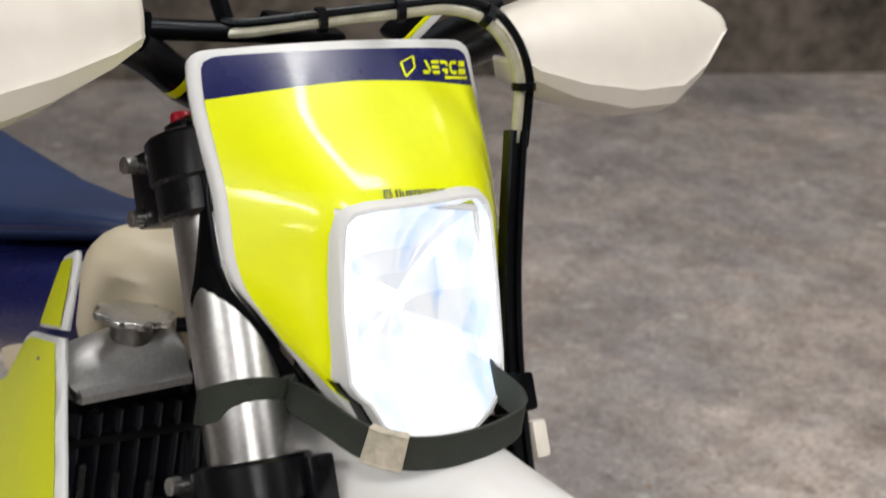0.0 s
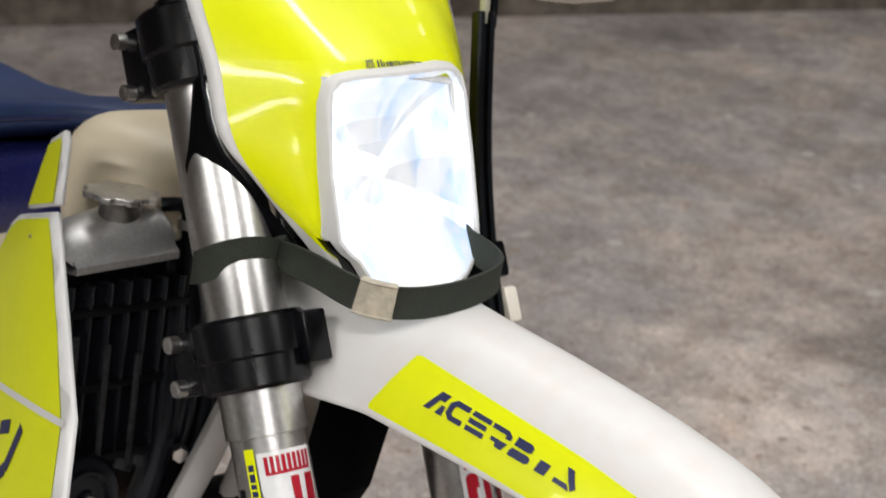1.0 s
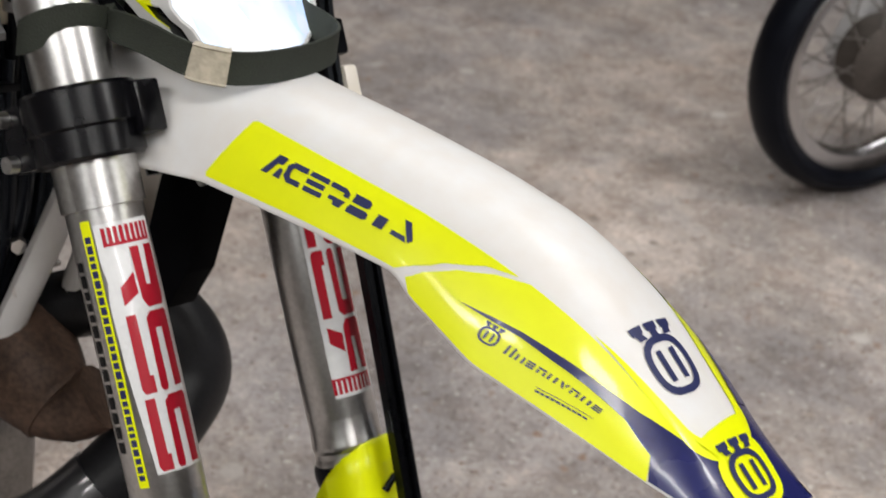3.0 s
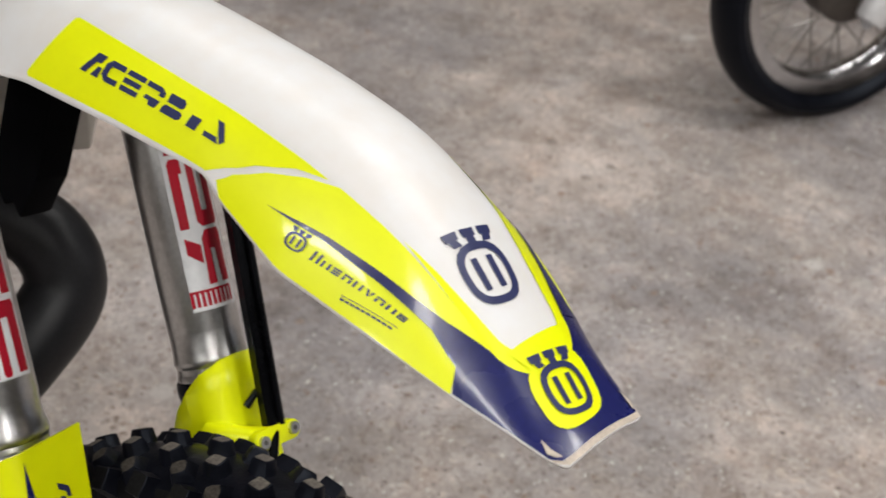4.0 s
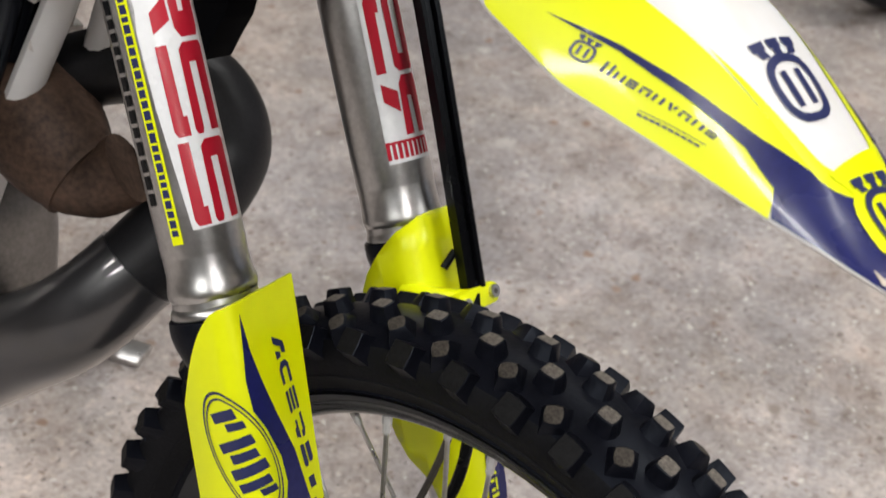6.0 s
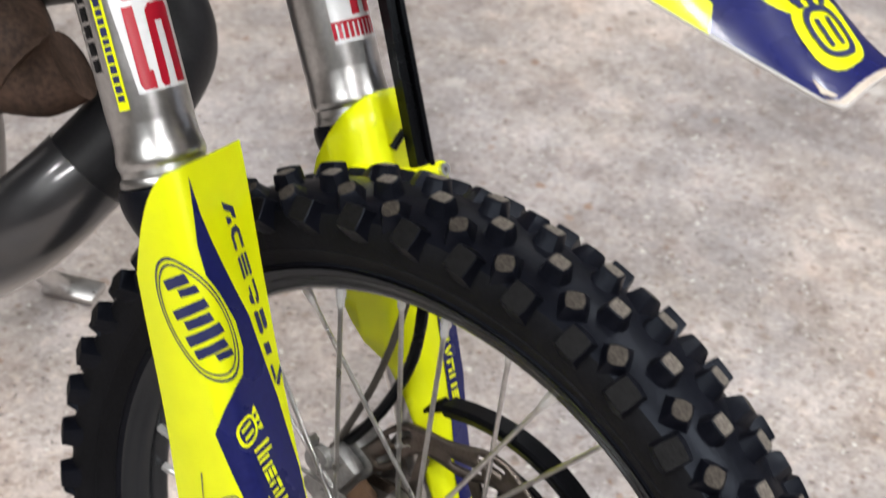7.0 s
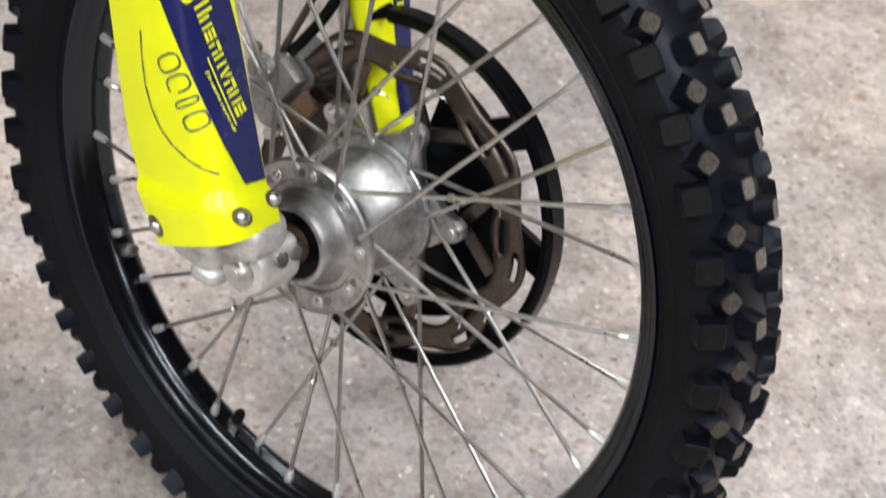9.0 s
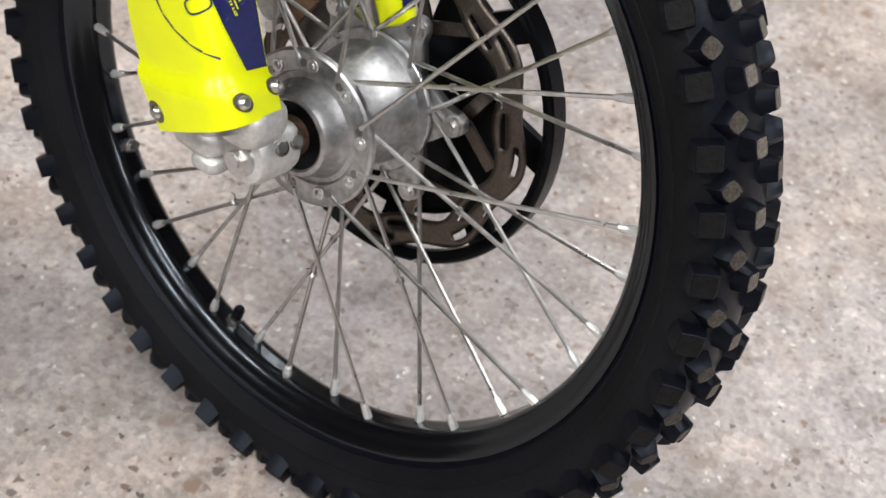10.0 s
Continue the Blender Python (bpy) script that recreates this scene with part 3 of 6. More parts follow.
def fork_leg(f0, y0, r, rim, seal, back):
    """An outer tube of radius r with a turned bell at its mouth, and a dust seal under it."""
    m = fork_pose(f0, y0, 0)
    neck, bead = r - 0.0003, r + (rim - r) * 0.40
    outer = [(0.0, 0.668), (rim - 0.0010, 0.668), (rim, 0.6690), (rim, 0.6715), (rim - 0.0008, 0.6735), (bead - 0.0006, 0.6748), (bead - 0.0007, 0.6790), (bead, 0.6805), (bead + 0.0005, 0.6825), (bead + 0.0005, 0.6850), (bead, 0.6880), (neck + 0.0003, 0.6930), (neck, 0.6980), (neck, 0.7070), (r - 0.0002, 0.7082), (r, 0.7092), (r, 0.9100), (r - 0.0002, 0.9103), (r - 0.0002, 0.9115), (0.0297, 0.9122), (0.0297, 0.948), (0.0300, 0.952), (0.0300, 1.218), (0.0270, 1.224), (0.0, 1.224)]
    leg = part("fork_leg", lathe(outer, m, 64), TUBE_GREY, bike, "grey anodised upside-down fork leg", angle=24)
    part("slider_tube", lathe([(0.0, 0.33), (0.0240, 0.33), (0.0240, 0.66), (0.0, 0.66)], m, 40), STEEL, leg)
    part("dust_seal", lathe([(0.0, 0.636), (seal - 0.0060, 0.636), (seal - 0.0040, 0.641), (seal - 0.0012, 0.650), (seal, 0.657), (seal, 0.663), (seal - 0.0008, 0.667), (seal - 0.003, 0.6678), (0.0, 0.6678)], fork_pose(f0 - back, y0, 0), 48), RUBBER, leg, "black rubber dust seal")
    return leg


RR, RL = 0.0273, 0.0292
leg_right, leg_left = fork_leg(F0, -YF, RR, 0.0298, 0.0320, 0.001), fork_leg(FL, YL, RL, 0.0298, 0.0290, 0.005)


# ---- lower fork guards ----
def guard_shape(y0):
    ss = [0.335, 0.36, 0.40, 0.46, 0.52, 0.60, 0.66, 0.70]
    rear = [-0.030, -0.040, -0.046, -0.038, -0.028, -0.020, -0.012, -0.008]
    front = [0.027, 0.027, 0.027, 0.027, 0.029, 0.034, 0.037, 0.038]
    inner = [0.018, 0.018, 0.020, 0.023, 0.025, 0.028, 0.032, 0.034]

    def place(w, s):
        """w: 0 at the rear edge, 1 at the inner front edge."""
        fr, re, inn = smooth_table(ss, front, s, 0.02), smooth_table(ss, rear, s, 0.02), smooth_table(ss, inner, s, 0.02)
        side, turn = -0.029, 0.016
        l1 = fr - turn - re
        l2 = turn * math.pi / 2
        l3 = inn - (side + turn)
        d = w * (l1 + l2 + l3)
        if d < l1:
            f, y = re + d, side - 0.002 * math.sin(math.pi * max(d, 0) / l1)
        elif d < l1 + l2:
            a = (d - l1) / turn
            f, y = fr - turn + turn * math.sin(a), side + turn - turn * math.cos(a)
        else:
            f, y = fr, side + turn + d - l1 - l2
        return fk(F0 + f, y0 + y, s)

    def shape(w, s):
        n = normal_of(place, w, s, 0.01, 0.004)
        c = fk(F0, y0, s)
        p = place(w, s)
        if n.dot(p - c) < 0:
            n = -n
        return p, n

    return shape


def guard_top(w):
    """Height of the guard's upper edge: it climbs in a round shoulder from the rear to the inner front."""
    return 0.615 + 0.055 * math.sin(min(w / 0.42, 1) * math.pi / 2) + 0.012 * w


def guard_boot(w, s):
    """The raised boot round the foot of the guard, dying out under the graphics."""
    edge = 0.377 - 0.013 * w + 0.008 * max(0, 1 - w / 0.28) ** 1.5
    return 0.0055 * min(1, max(0, (edge - s) / 0.007))


def fork_guard(y0, label):
    shape = guard_shape(y0)
    nw, ns = 28, 64
    outer, inner = [], []
    for i in range(nw + 1):
        w = i / nw
        top = guard_top(w)
        ro, ri = [], []
        for k in range(ns + 1):
            s = 0.337 + (top - 0.337) * k / ns
            p, n = shape(w, s)
            bulge = guard_boot(w, s)
            ro.append(p + n * bulge)
            ri.append(p - n * 0.0025)
        outer.append(ro)
        inner.append(ri)
    bm = grid(outer)
    grid(inner, bm=bm)
    edge = [(i, 0) for i in range(nw + 1)] + [(nw, k) for k in range(1, ns + 1)] + [(i, ns) for i in range(nw - 1, -1, -1)] + [(0, k) for k in range(ns - 1, 0, -1)]
    grid([[outer[i][k] for i, k in edge], [inner[i][k] for i, k in edge]], close_v=True, bm=bm)
    bmesh.ops.remove_doubles(bm, verts=bm.verts, dist=1e-5)
    g = part("fork_guard", bm, YELLOW, bike, label, angle=50)
    return g, shape


guard_right, shape_right = fork_guard(-YF, "fluorescent yellow fork guard with navy graphics")


def shape_left(a, s):
    """The guard on the brake side: a runs along its section, 0 where the inner flank turns into the front."""
    turn, side, front = 0.020, 0.030, 0.030
    quarter = turn * math.pi / 2
    if a < 0:
        f, y, nf, ny = front - turn + a, -side, 0.0, -1.0
    elif a < quarter:
        q = a / turn
        f, y, nf, ny = front - turn + turn * math.sin(q), -side + turn - turn * math.cos(q), math.sin(q), -math.cos(q)
    else:
        f, y, nf, ny = front, -side + turn + a - quarter, 1.0, 0.0
    return fk(FL + f, YL + y, s), fk(nf, ny, 0)


LEFT_OUT = [(0.062, 0.684), (0.040, 0.685), (0.026, 0.684), (0.007, 0.676), (-0.012, 0.662), (-0.028, 0.647), (-0.036, 0.634), (-0.041, 0.620), (-0.045, 0.590), (-0.044, 0.562), (-0.040, 0.542), (-0.034, 0.520), (-0.026, 0.502), (-0.008, 0.484),
            (0.000, 0.460), (0.004, 0.428), (0.002, 0.396), (0.005, 0.354), (0.018, 0.349), (0.033, 0.348), (0.037, 0.364), (0.042, 0.376), (0.050, 0.420), (0.060, 0.460), (0.066, 0.516), (0.067, 0.600)]
guard_left = part("fork_guard", film(shape_left, [LEFT_OUT], (0.006, 0.03), 0.0), YELLOW, bike, "fluorescent yellow fork guard over the brake side", angle=60)
solid = guard_left.modifiers.new("thickness", "SOLIDIFY")
solid.thickness, solid.offset = 0.0025, 0

# ---- front fender ----
FX = [-0.34, -0.285, -0.215, -0.12, -0.045, -0.030, 0.028, 0.088, 0.145, 0.185, 0.212]
FZC = [1.000, 0.996, 0.988, 0.981, 0.972, 0.969, 0.957, 0.927, 0.885, 0.857, 0.837]
FA = [0.055, 0.050, 0.047, 0.047, 0.047, 0.047, 0.046, 0.041, 0.034, 0.029, 0.026]
FZK = [0.985, 0.981, 0.972, 0.962, 0.954, 0.952, 0.942, 0.918, 0.880, 0.853, 0.835]
FB = [0.080, 0.078, 0.075, 0.073, 0.070, 0.072, 0.078, 0.070, 0.058, 0.047, 0.040]
FZL = [0.905, 0.912, 0.922, 0.921, 0.917, 0.907, 0.886, 0.872, 0.855, 0.843, 0.835]


def fender_at(x, v):
    """v: 0 on the crest, 1 on the crease, 2 on the lower edge; negative to the right."""
    w = abs(v)
    a, zc, zk = smooth_table(FX, FA, x, 0.02), smooth_table(FX, FZC, x, 0.02), smooth_table(FX, FZK, x, 0.02)
    b, zl = smooth_table(FX, FB, x, 0.006), smooth_table(FX, FZL, x, 0.006)
    if w <= 1:
        y, zz = a * w, zc + (zk - zc) * w ** 2.4
    else:
        q = w - 1
        y, zz = a + (b - a) * q + 0.003 * math.sin(math.pi * min(q, 1)), zk + (zl - zk) * q
    if v > 1:
        swell = math.exp(-((x - 0.10) / 0.055) ** 2) * (w - 1)
        y, zz = y + 0.010 * swell, zz + 0.012 * swell
    y = math.copysign(y, v) if v else 0.0
    return Vector((x, y, zz + 0.06 * y))


def fender_shape(x, v):
    n = normal_of(fender_at, x, v, 0.003, 0.06)
    return fender_at(x, v), n if n.z > 0 or abs(v) > 1.3 and n.y * v > 0 else -n


xs = [-0.34 + 0.552 * k / 96 for k in range(97)]
vs = [-2 + 4 * k / 64 for k in range(65)]


def nose_round(x, v):
    """The front edge bows ahead in the middle and its corners are rounded off."""
    k = max(0.0, (x - 0.150) / 0.062)
    return x + k * k * (0.004 - 0.010 * max(0.0, abs(v) - 1.35) ** 2 * 2.4)


fender_bm = grid([[fender_at(nose_round(x, v), v) for v in vs] for x in xs])
front_fender = part("front_fender", fender_bm, STAINED_WHITE, bike, "white plastic front fender with scuffed nose", angle=40)
solid = front_fender.modifiers.new("thickness", "SOLIDIFY")
solid.thickness, solid.offset = 0.003, -1

# ---- number plate mask and headlight ----
MASK = [[(-0.407, 0, 1.230), (-0.409, 0.065, 1.229), (-0.414, 0.128, 1.226)],
        [(-0.375, 0, 1.197), (-0.378, 0.067, 1.195), (-0.396, 0.132, 1.190)],
        [(-0.312, 0, 1.148), (-0.316, 0.070, 1.142), (-0.363, 0.131, 1.135)],
        [(-0.292, 0, 1.100), (-0.300, 0.074, 1.090), (-0.339, 0.128, 1.085)],
        [(-0.280, 0, 1.040), (-0.283, 0.074, 1.030), (-0.322, 0.106, 1.055)],
        [(-0.268, 0, 0.982), (-0.270, 0.045, 0.985), (-0.290, 0.062, 1.000)]]


def mask_at(u, q):
    """u: -1 to 1 across, q: 0 at the top to 5 at the bottom."""
    au = min(abs(u), 1.0) * 2
    k = min(int(q), 4)
    fq = q - k

    def row(n):
        n = min(max(n, 0), 5)
        out = Vector()
        for d in (-0.24, -0.12, 0.0, 0.12, 0.24):
            j = 0 if au + d < 1 else 1
            f = au + d - j
            a, b = Vector(MASK[n][j]), Vector(MASK[n][j + 1])
            if f < 0:
                a, b, f = a, Vector((b.x, -b.y, b.z)), -f
            out += a.lerp(b, f) / 5
        return out

    a, b, c, d = row(k - 1), row(k), row(k + 1), row(k + 2)
    p = 0.5 * ((2 * b) + (c - a) * fq + (2 * a - 5 * b + 4 * c - d) * fq * fq + (3 * b - a - 3 * c + d) * fq ** 3)
    p.y = math.copysign(p.y, u) if u else 0.0
    if q < 0.4:
        p.y *= 1 - 0.15 * (1 - math.sqrt(max(0, 1 - (1 - max(q, 0) / 0.4) ** 2)))
    p.z += 0.085 * p.y * max(0, 1 - q / 2.3)
    return p


def mask_shape(u, q):
    n = normal_of(mask_at, u, q, 0.02, 0.04)
    return mask_at(u, q), n if n.x > 0 else -n


nu, nq = 48, 160
mask_bm = bmesh.new()
mv = [[mask_at(-1 + 2 * i / nu, 5 * k / nq) for i in range(nu + 1)] for k in range(nq + 1)]
mverts = [[mask_bm.verts.new(p) for p in r] for r in mv]
for k in range(nq):
    for i in range(nu):
        u, q = -1 + 2 * (i + 0.5) / nu, 5 * (k + 0.5) / nq
        if abs(u) < 0.42 and q > 2.30:
            continue
        mask_bm.faces.new((mverts[k][i], mverts[k][i + 1], mverts[k + 1][i + 1], mverts[k + 1][i]))
bmesh.ops.delete(mask_bm, geom=[v for v in mask_bm.verts if not v.link_faces], context="VERTS")
headlight_mask = part("headlight_mask", mask_bm, WHITE, bike, "white headlight surround with yellow and navy film", angle=50)
solid = headlight_mask.modifiers.new("thickness", "SOLIDIFY")
solid.thickness, solid.offset = 0.004, -1


# ---- graphics on the fender ----
def lay(name, outlines, material, parent, shape, step, off, label="", cuts=()):
    return part(name, film(shape, outlines, step, off, cuts), material, parent, label, angle=60)


FS = (0.012, 0.25)


def both_sides(name, outlines, material, off, label=""):
    for sgn in (-1, 1):
        lay(name, [[(x, sgn * v) for x, v in o] for o in outlines], material, front_fender, fender_shape, FS, off, label, (sgn * 1.0,))


both_sides("side_film", [[(-0.193, 1.06), (0.032, 1.06), (0.010, 1.16), (-0.015, 1.38), (-0.034, 1.66), (-0.046, 1.92), (-0.13, 1.91), (-0.212, 1.91), (-0.2135, 1.86), (-0.1965, 1.09)]], YELLOW_FILM, 0.0006, "fluorescent yellow film")
both_sides("nose_side_film", [[(0.040, 1.05), (0.150, 1.0), (0.142, 1.45), (0.146, 1.98), (0.085, 1.97), (0.030, 1.97), (-0.018, 1.97), (-0.030, 1.97), (-0.036, 1.86), (-0.026, 1.62), (-0.006, 1.36), (0.018, 1.17)]], YELLOW_FILM, 0.0006, "fluorescent yellow film")
# yellow rim round the white tongue, navy beyond it
arc_in = [(0.146 + 0.020 * math.cos(radians(a)), 0.80 * math.sin(radians(a))) for a in range(-90, 91, 10)]
arc_out = [(0.152 + 0.025 * math.cos(radians(a)), 1.02 * math.sin(radians(a))) for a in range(90, -91, -10)]
lay("tongue_film", [[(0.085, -1.0), (0.146, -0.80), *arc_in[1:-1], (0.146, 0.80), (0.085, 1.0), (0.152, 1.02), *arc_out[1:-1], (0.152, -1.02)]], YELLOW_FILM, front_fender, fender_shape, FS, 0.0006, "fluorescent yellow film")
lay("nose_film", [[(0.152, -1.02), *reversed(arc_out[1:-1]), (0.152, 1.02), (0.141, 1.5), (0.147, 1.95), *[(nose_round(0.2083, v), v) for v in (1.90, 1.5, 1.0, 0.5, 0.0, -0.5, -1.0, -1.5, -1.90)], (0.147, -1.95), (0.141, -1.5)]], NAVY, front_fender, fender_shape, FS, 0.0007, "navy film", (1.0, -1.0))
both_sides("dart_film", [[(0.004, 1.59), (0.028, 1.49), (0.048, 1.435), (0.068, 1.40), (0.106, 1.31), (0.126, 1.22), (0.152, 1.02), (0.151, 1.62), (0.122, 1.42), (0.094, 1.445), (0.070, 1.475), (0.048, 1.485), (0.028, 1.525)]], NAVY, 0.0012)
for sgn in (-1, 1):
    # scuffed notch at the corner of the nose
    lay("scuff", [[(0.196, sgn * 1.46), (0.203, sgn * 1.76), (0.2080, sgn * 1.60), (0.2095, sgn * 1.40), (0.203, sgn * 1.48)]], SCUFF, front_fender, fender_shape, FS, 0.0014)
lay("nose_edge_scuff", [[*[(nose_round(0.2085, v), v) for v in (-1.9, -1.5, -1, -0.5, 0, 0.5, 1, 1.5, 1.9)], *[(nose_round(0.2118, v), v) for v in (1.9, 1.5, 1, 0.5, 0, -0.5, -1, -1.5, -1.9)]]], SCUFF, front_fender, fender_shape, FS, 0.0006, "scuffed cream edge")


def emblem(name, c, top, right, ink, parent, shape, step, off):
    """A round-cornered ring with two bars in it and three prongs over it; top and right are its half axes."""
    def at(p, q):
        return (c[0] + top[0] * p + right[0] * q, c[1] + top[1] * p + right[1] * q)

    def loop(k, n=24):
        pts = []
        for i in range(n):
            a = 2 * math.pi * i / n
            ca, sa = math.cos(a), math.sin(a)
            q = (abs(ca) ** 2.8 + abs(sa) ** 2.8) ** (-1 / 2.8)
            pts.append(at(k * ca * q, k * sa * q))
        return pts

    o, i = loop(1.0), loop(0.76)
    quads = [[o[k], o[(k + 1) % 24], i[(k + 1) % 24], i[k]] for k in range(24)]
    badge = lay(name, quads, ink, parent, shape, step, off)
    bars = [[at(p, q) for p, q in ((p0, q0), (p1, q0), (p1, q1), (p0, q1))] for p0, p1, q0, q1 in ((-0.52, 0.52, -0.44, -0.20), (-0.52, 0.52, 0.20, 0.44))]
    prongs = [[at(0.97, q * 0.85 - 0.17), at(1.20, q - 0.15), at(1.20, q - 0.24), at(1.48, q - 0.27), at(1.48, q + 0.27), at(1.20, q + 0.24), at(1.20, q + 0.15), at(0.97, q * 0.85 + 0.17)] for q in (-0.68, 0.0, 0.68)]
    for quad in bars + prongs:
        lay("emblem_piece", [quad], ink, badge, shape, step, off)
    return badge


emblem("tongue_emblem", (0.1215, -0.13), (-0.0160, 0.05), (0.002, 0.52), INK, front_fender, fender_shape, FS, 0.0008)
shield = []
for i in range(28):
    a = 2 * math.pi * i / 28
    c, d = math.cos(a), math.sin(a)
    q = (abs(c) ** 3 + abs(d) ** 3) ** (-1 / 3)
    shield.append((0.1850 + 0.0185 * c * q, -0.10 - 4.0 * (0.0185 * c * q) + 0.84 * d * q))
lay("nose_shield", [shield, [(0.157, -0.82), (0.1692, -0.62), (0.1692, 0.62), (0.157, 0.72)]], YELLOW_FILM, front_fender, fender_shape, FS, 0.0013, "fluorescent yellow shield")
emblem("nose_emblem", (0.1855, -0.12), (-0.0132, 0.06), (0.002, 0.56), INK, front_fender, fender_shape, FS, 0.0020)

BOLD = [[[(0, 0), (0.50, 1), (1, 1), (0.86, 0.62), (0.62, 0.62), (0.32, 0)], [(0.62, 0), (1, 0), (1, 0.46), (0.80, 0.46)]],
        [[(1, 1), (0.25, 1), (0, 0.75), (0, 0.25), (0.25, 0), (0.9, 0), (0.9, 0.26), (0.34, 0.26), (0.28, 0.34), (0.28, 0.66), (0.34, 0.74), (1, 0.74)]],
        [[(0, 0.76), (1, 0.76), (1, 1), (0.06, 1)], [(0, 0.38), (0.92, 0.38), (0.92, 0.62), (0, 0.62)], [(0, 0), (0.94, 0), (0.94, 0.25), (0, 0.25)]],
        [[(0, 0.76), (0, 1), (0.75, 1), (1, 0.82), (1, 0.60), (0.72, 0.60), (0.72, 0.76)], [(0.14, 0.40), (0.95, 0.40), (0.80, 0), (0.46, 0), (0.40, 0.20), (0.14, 0.20)]],
        [[(0.10, 0.56), (0.10, 0.76), (0.10, 1), (0.8, 1), (0.95, 0.88), (0.95, 0.66), (0.82, 0.56)], [(0, 0), (0, 0.24), (0.10, 0.42), (0.88, 0.42), (1, 0.34), (1, 0.12), (0.85, 0)]],
        [[(0.22, 0), (0.72, 0), (0.80, 0.62), (0.30, 0.62)]],
        [[(0, 0), (0, 0.26), (0.62, 0.26), (0.76, 0)], [(0.30, 1), (0.62, 1), (1, 0.32), (0.84, 0.06), (0.62, 0.40)]]]
BARS = [[(0, 0), (0.26, 0), (0.26, 0.84), (0, 0.84)], [(0.70, 0), (0.96, 0), (0.96, 0.84), (0.70, 0.84)]]
TALL = [[(0, 0), (0.28, 0), (0.28, 1.25), (0, 1.25)], [(0.68, 0), (0.96, 0), (0.96, 1.25), (0.68, 1.25)]]
TILES = [[(0, 0), (0.9, 0), (0.9, 0.22), (0, 0.22)], [(0, 0.31), (0.9, 0.31), (0.9, 0.53), (0, 0.53)], [(0, 0.62), (0.9, 0.62), (0.9, 0.84), (0, 0.84)]]
LEAN = [[(0.40, 0), (0.66, 0), (0.34, 0.84), (0.06, 0.84)], [(0.74, 0.20), (0.98, 0.84), (0.72, 0.84), (0.62, 0.54)]]
CAPPED = [[(0, 0.60), (0.96, 0.60), (0.96, 0.84), (0, 0.84)], [(0, 0), (0.26, 0), (0.26, 0.50), (0, 0.50)], [(0.70, 0), (0.96, 0), (0.96, 0.50), (0.70, 0.50)]]
SLIM = [TALL, BARS, TILES, CAPPED, BARS, LEAN, CAPPED, BARS, TILES]


def mark(name, cells, start, along, rise, ink, parent, shape, step, off, gap=0.14):
    """A trade mark as a row of plain shapes: it starts at its lower corner and runs along; rise is its height."""
    n = len(cells)
    for k, cell in enumerate(cells):
        outs = []
        for outline in cell:
            outs.append([(start[0] + along[0] * (k + gap / 2 + x * (1 - gap)) / n + rise[0] * y, start[1] + along[1] * (k + gap / 2 + x * (1 - gap)) / n + rise[1] * y) for x, y in outline])
        lay(name, outs, ink, parent, shape, step, off)


for sgn in (-1, 1):
    mark("side_mark", BOLD if sgn < 0 else BOLD[::-1], (-0.171, sgn * 1.55), (0.131, -sgn * 0.03), (0.0, -sgn * 0.27), INK, front_fender, fender_shape, FS, 0.0014, 0.10)
    mark("nose_side_mark", SLIM, (0.043, sgn * 1.71), (0.066, -sgn * 0.12), (0.0015, -sgn * 0.085), INK, front_fender, fender_shape, FS, 0.0014, 0.2)
    emblem("nose_side_emblem", (0.032, sgn * 1.655), (0.001, -sgn * 0.085), (0.0068, -sgn * 0.012), INK, front_fender, fender_shape, FS, 0.0014)
    lay("small_print", [[(0.070 + 0.0034 * k, sgn * (1.845 - 0.0095 * k)), (0.0728 + 0.0034 * k, sgn * (1.837 - 0.0095 * k)), (0.0728 + 0.0034 * k, sgn * (1.812 - 0.0095 * k)), (0.070 + 0.0034 * k, sgn * (1.820 - 0.0095 * k))] for k in range(10)], INK, front_fender, fender_shape, FS, 0.0014)
    lay("print_rule", [[(0.070, sgn * 1.800), (0.106, sgn * 1.690), (0.106, sgn * 1.682), (0.070, sgn * 1.792)]], INK, front_fender, fender_shape, FS, 0.0014)

# ---- graphics on the fork guards ----
GS = (0.05, 0.02)
NAVY_RUN = [(0.535, 0.670), (0.575, 0.645), (0.63, 0.626), (0.72, 0.600), (0.815, 0.574), (0.925, 0.516), (0.985, 0.465), (0.99, 0.42), (0.99, 0.368), (0.815, 0.370), (0.70, 0.405), (0.545, 0.464), (0.435, 0.508), (0.52, 0.523), (0.605, 0.534), (0.68, 0.540), (0.72, 0.556), (0.70, 0.574), (0.62, 0.594), (0.545, 0.608), (0.522, 0.628)]
LG = (0.006, 0.03)
lay("navy_film", [[(0.050, 0.590), (0.066, 0.590), (0.066, 0.516), (0.0595, 0.460), (0.0495, 0.420), (0.0415, 0.376), (0.0360, 0.366), (0.0235, 0.366), (0.0240, 0.388), (0.032, 0.426), (0.038, 0.460), (0.046, 0.518)]], NAVY, guard_left, shape_left, LG, 0.0020, "navy film")
mark("run_mark", SLIM, (0.0490, 0.545), (-0.010, -0.105), (0.0095, 0.0), YELLOW_FILM, guard_left, shape_left, LG, 0.0026)
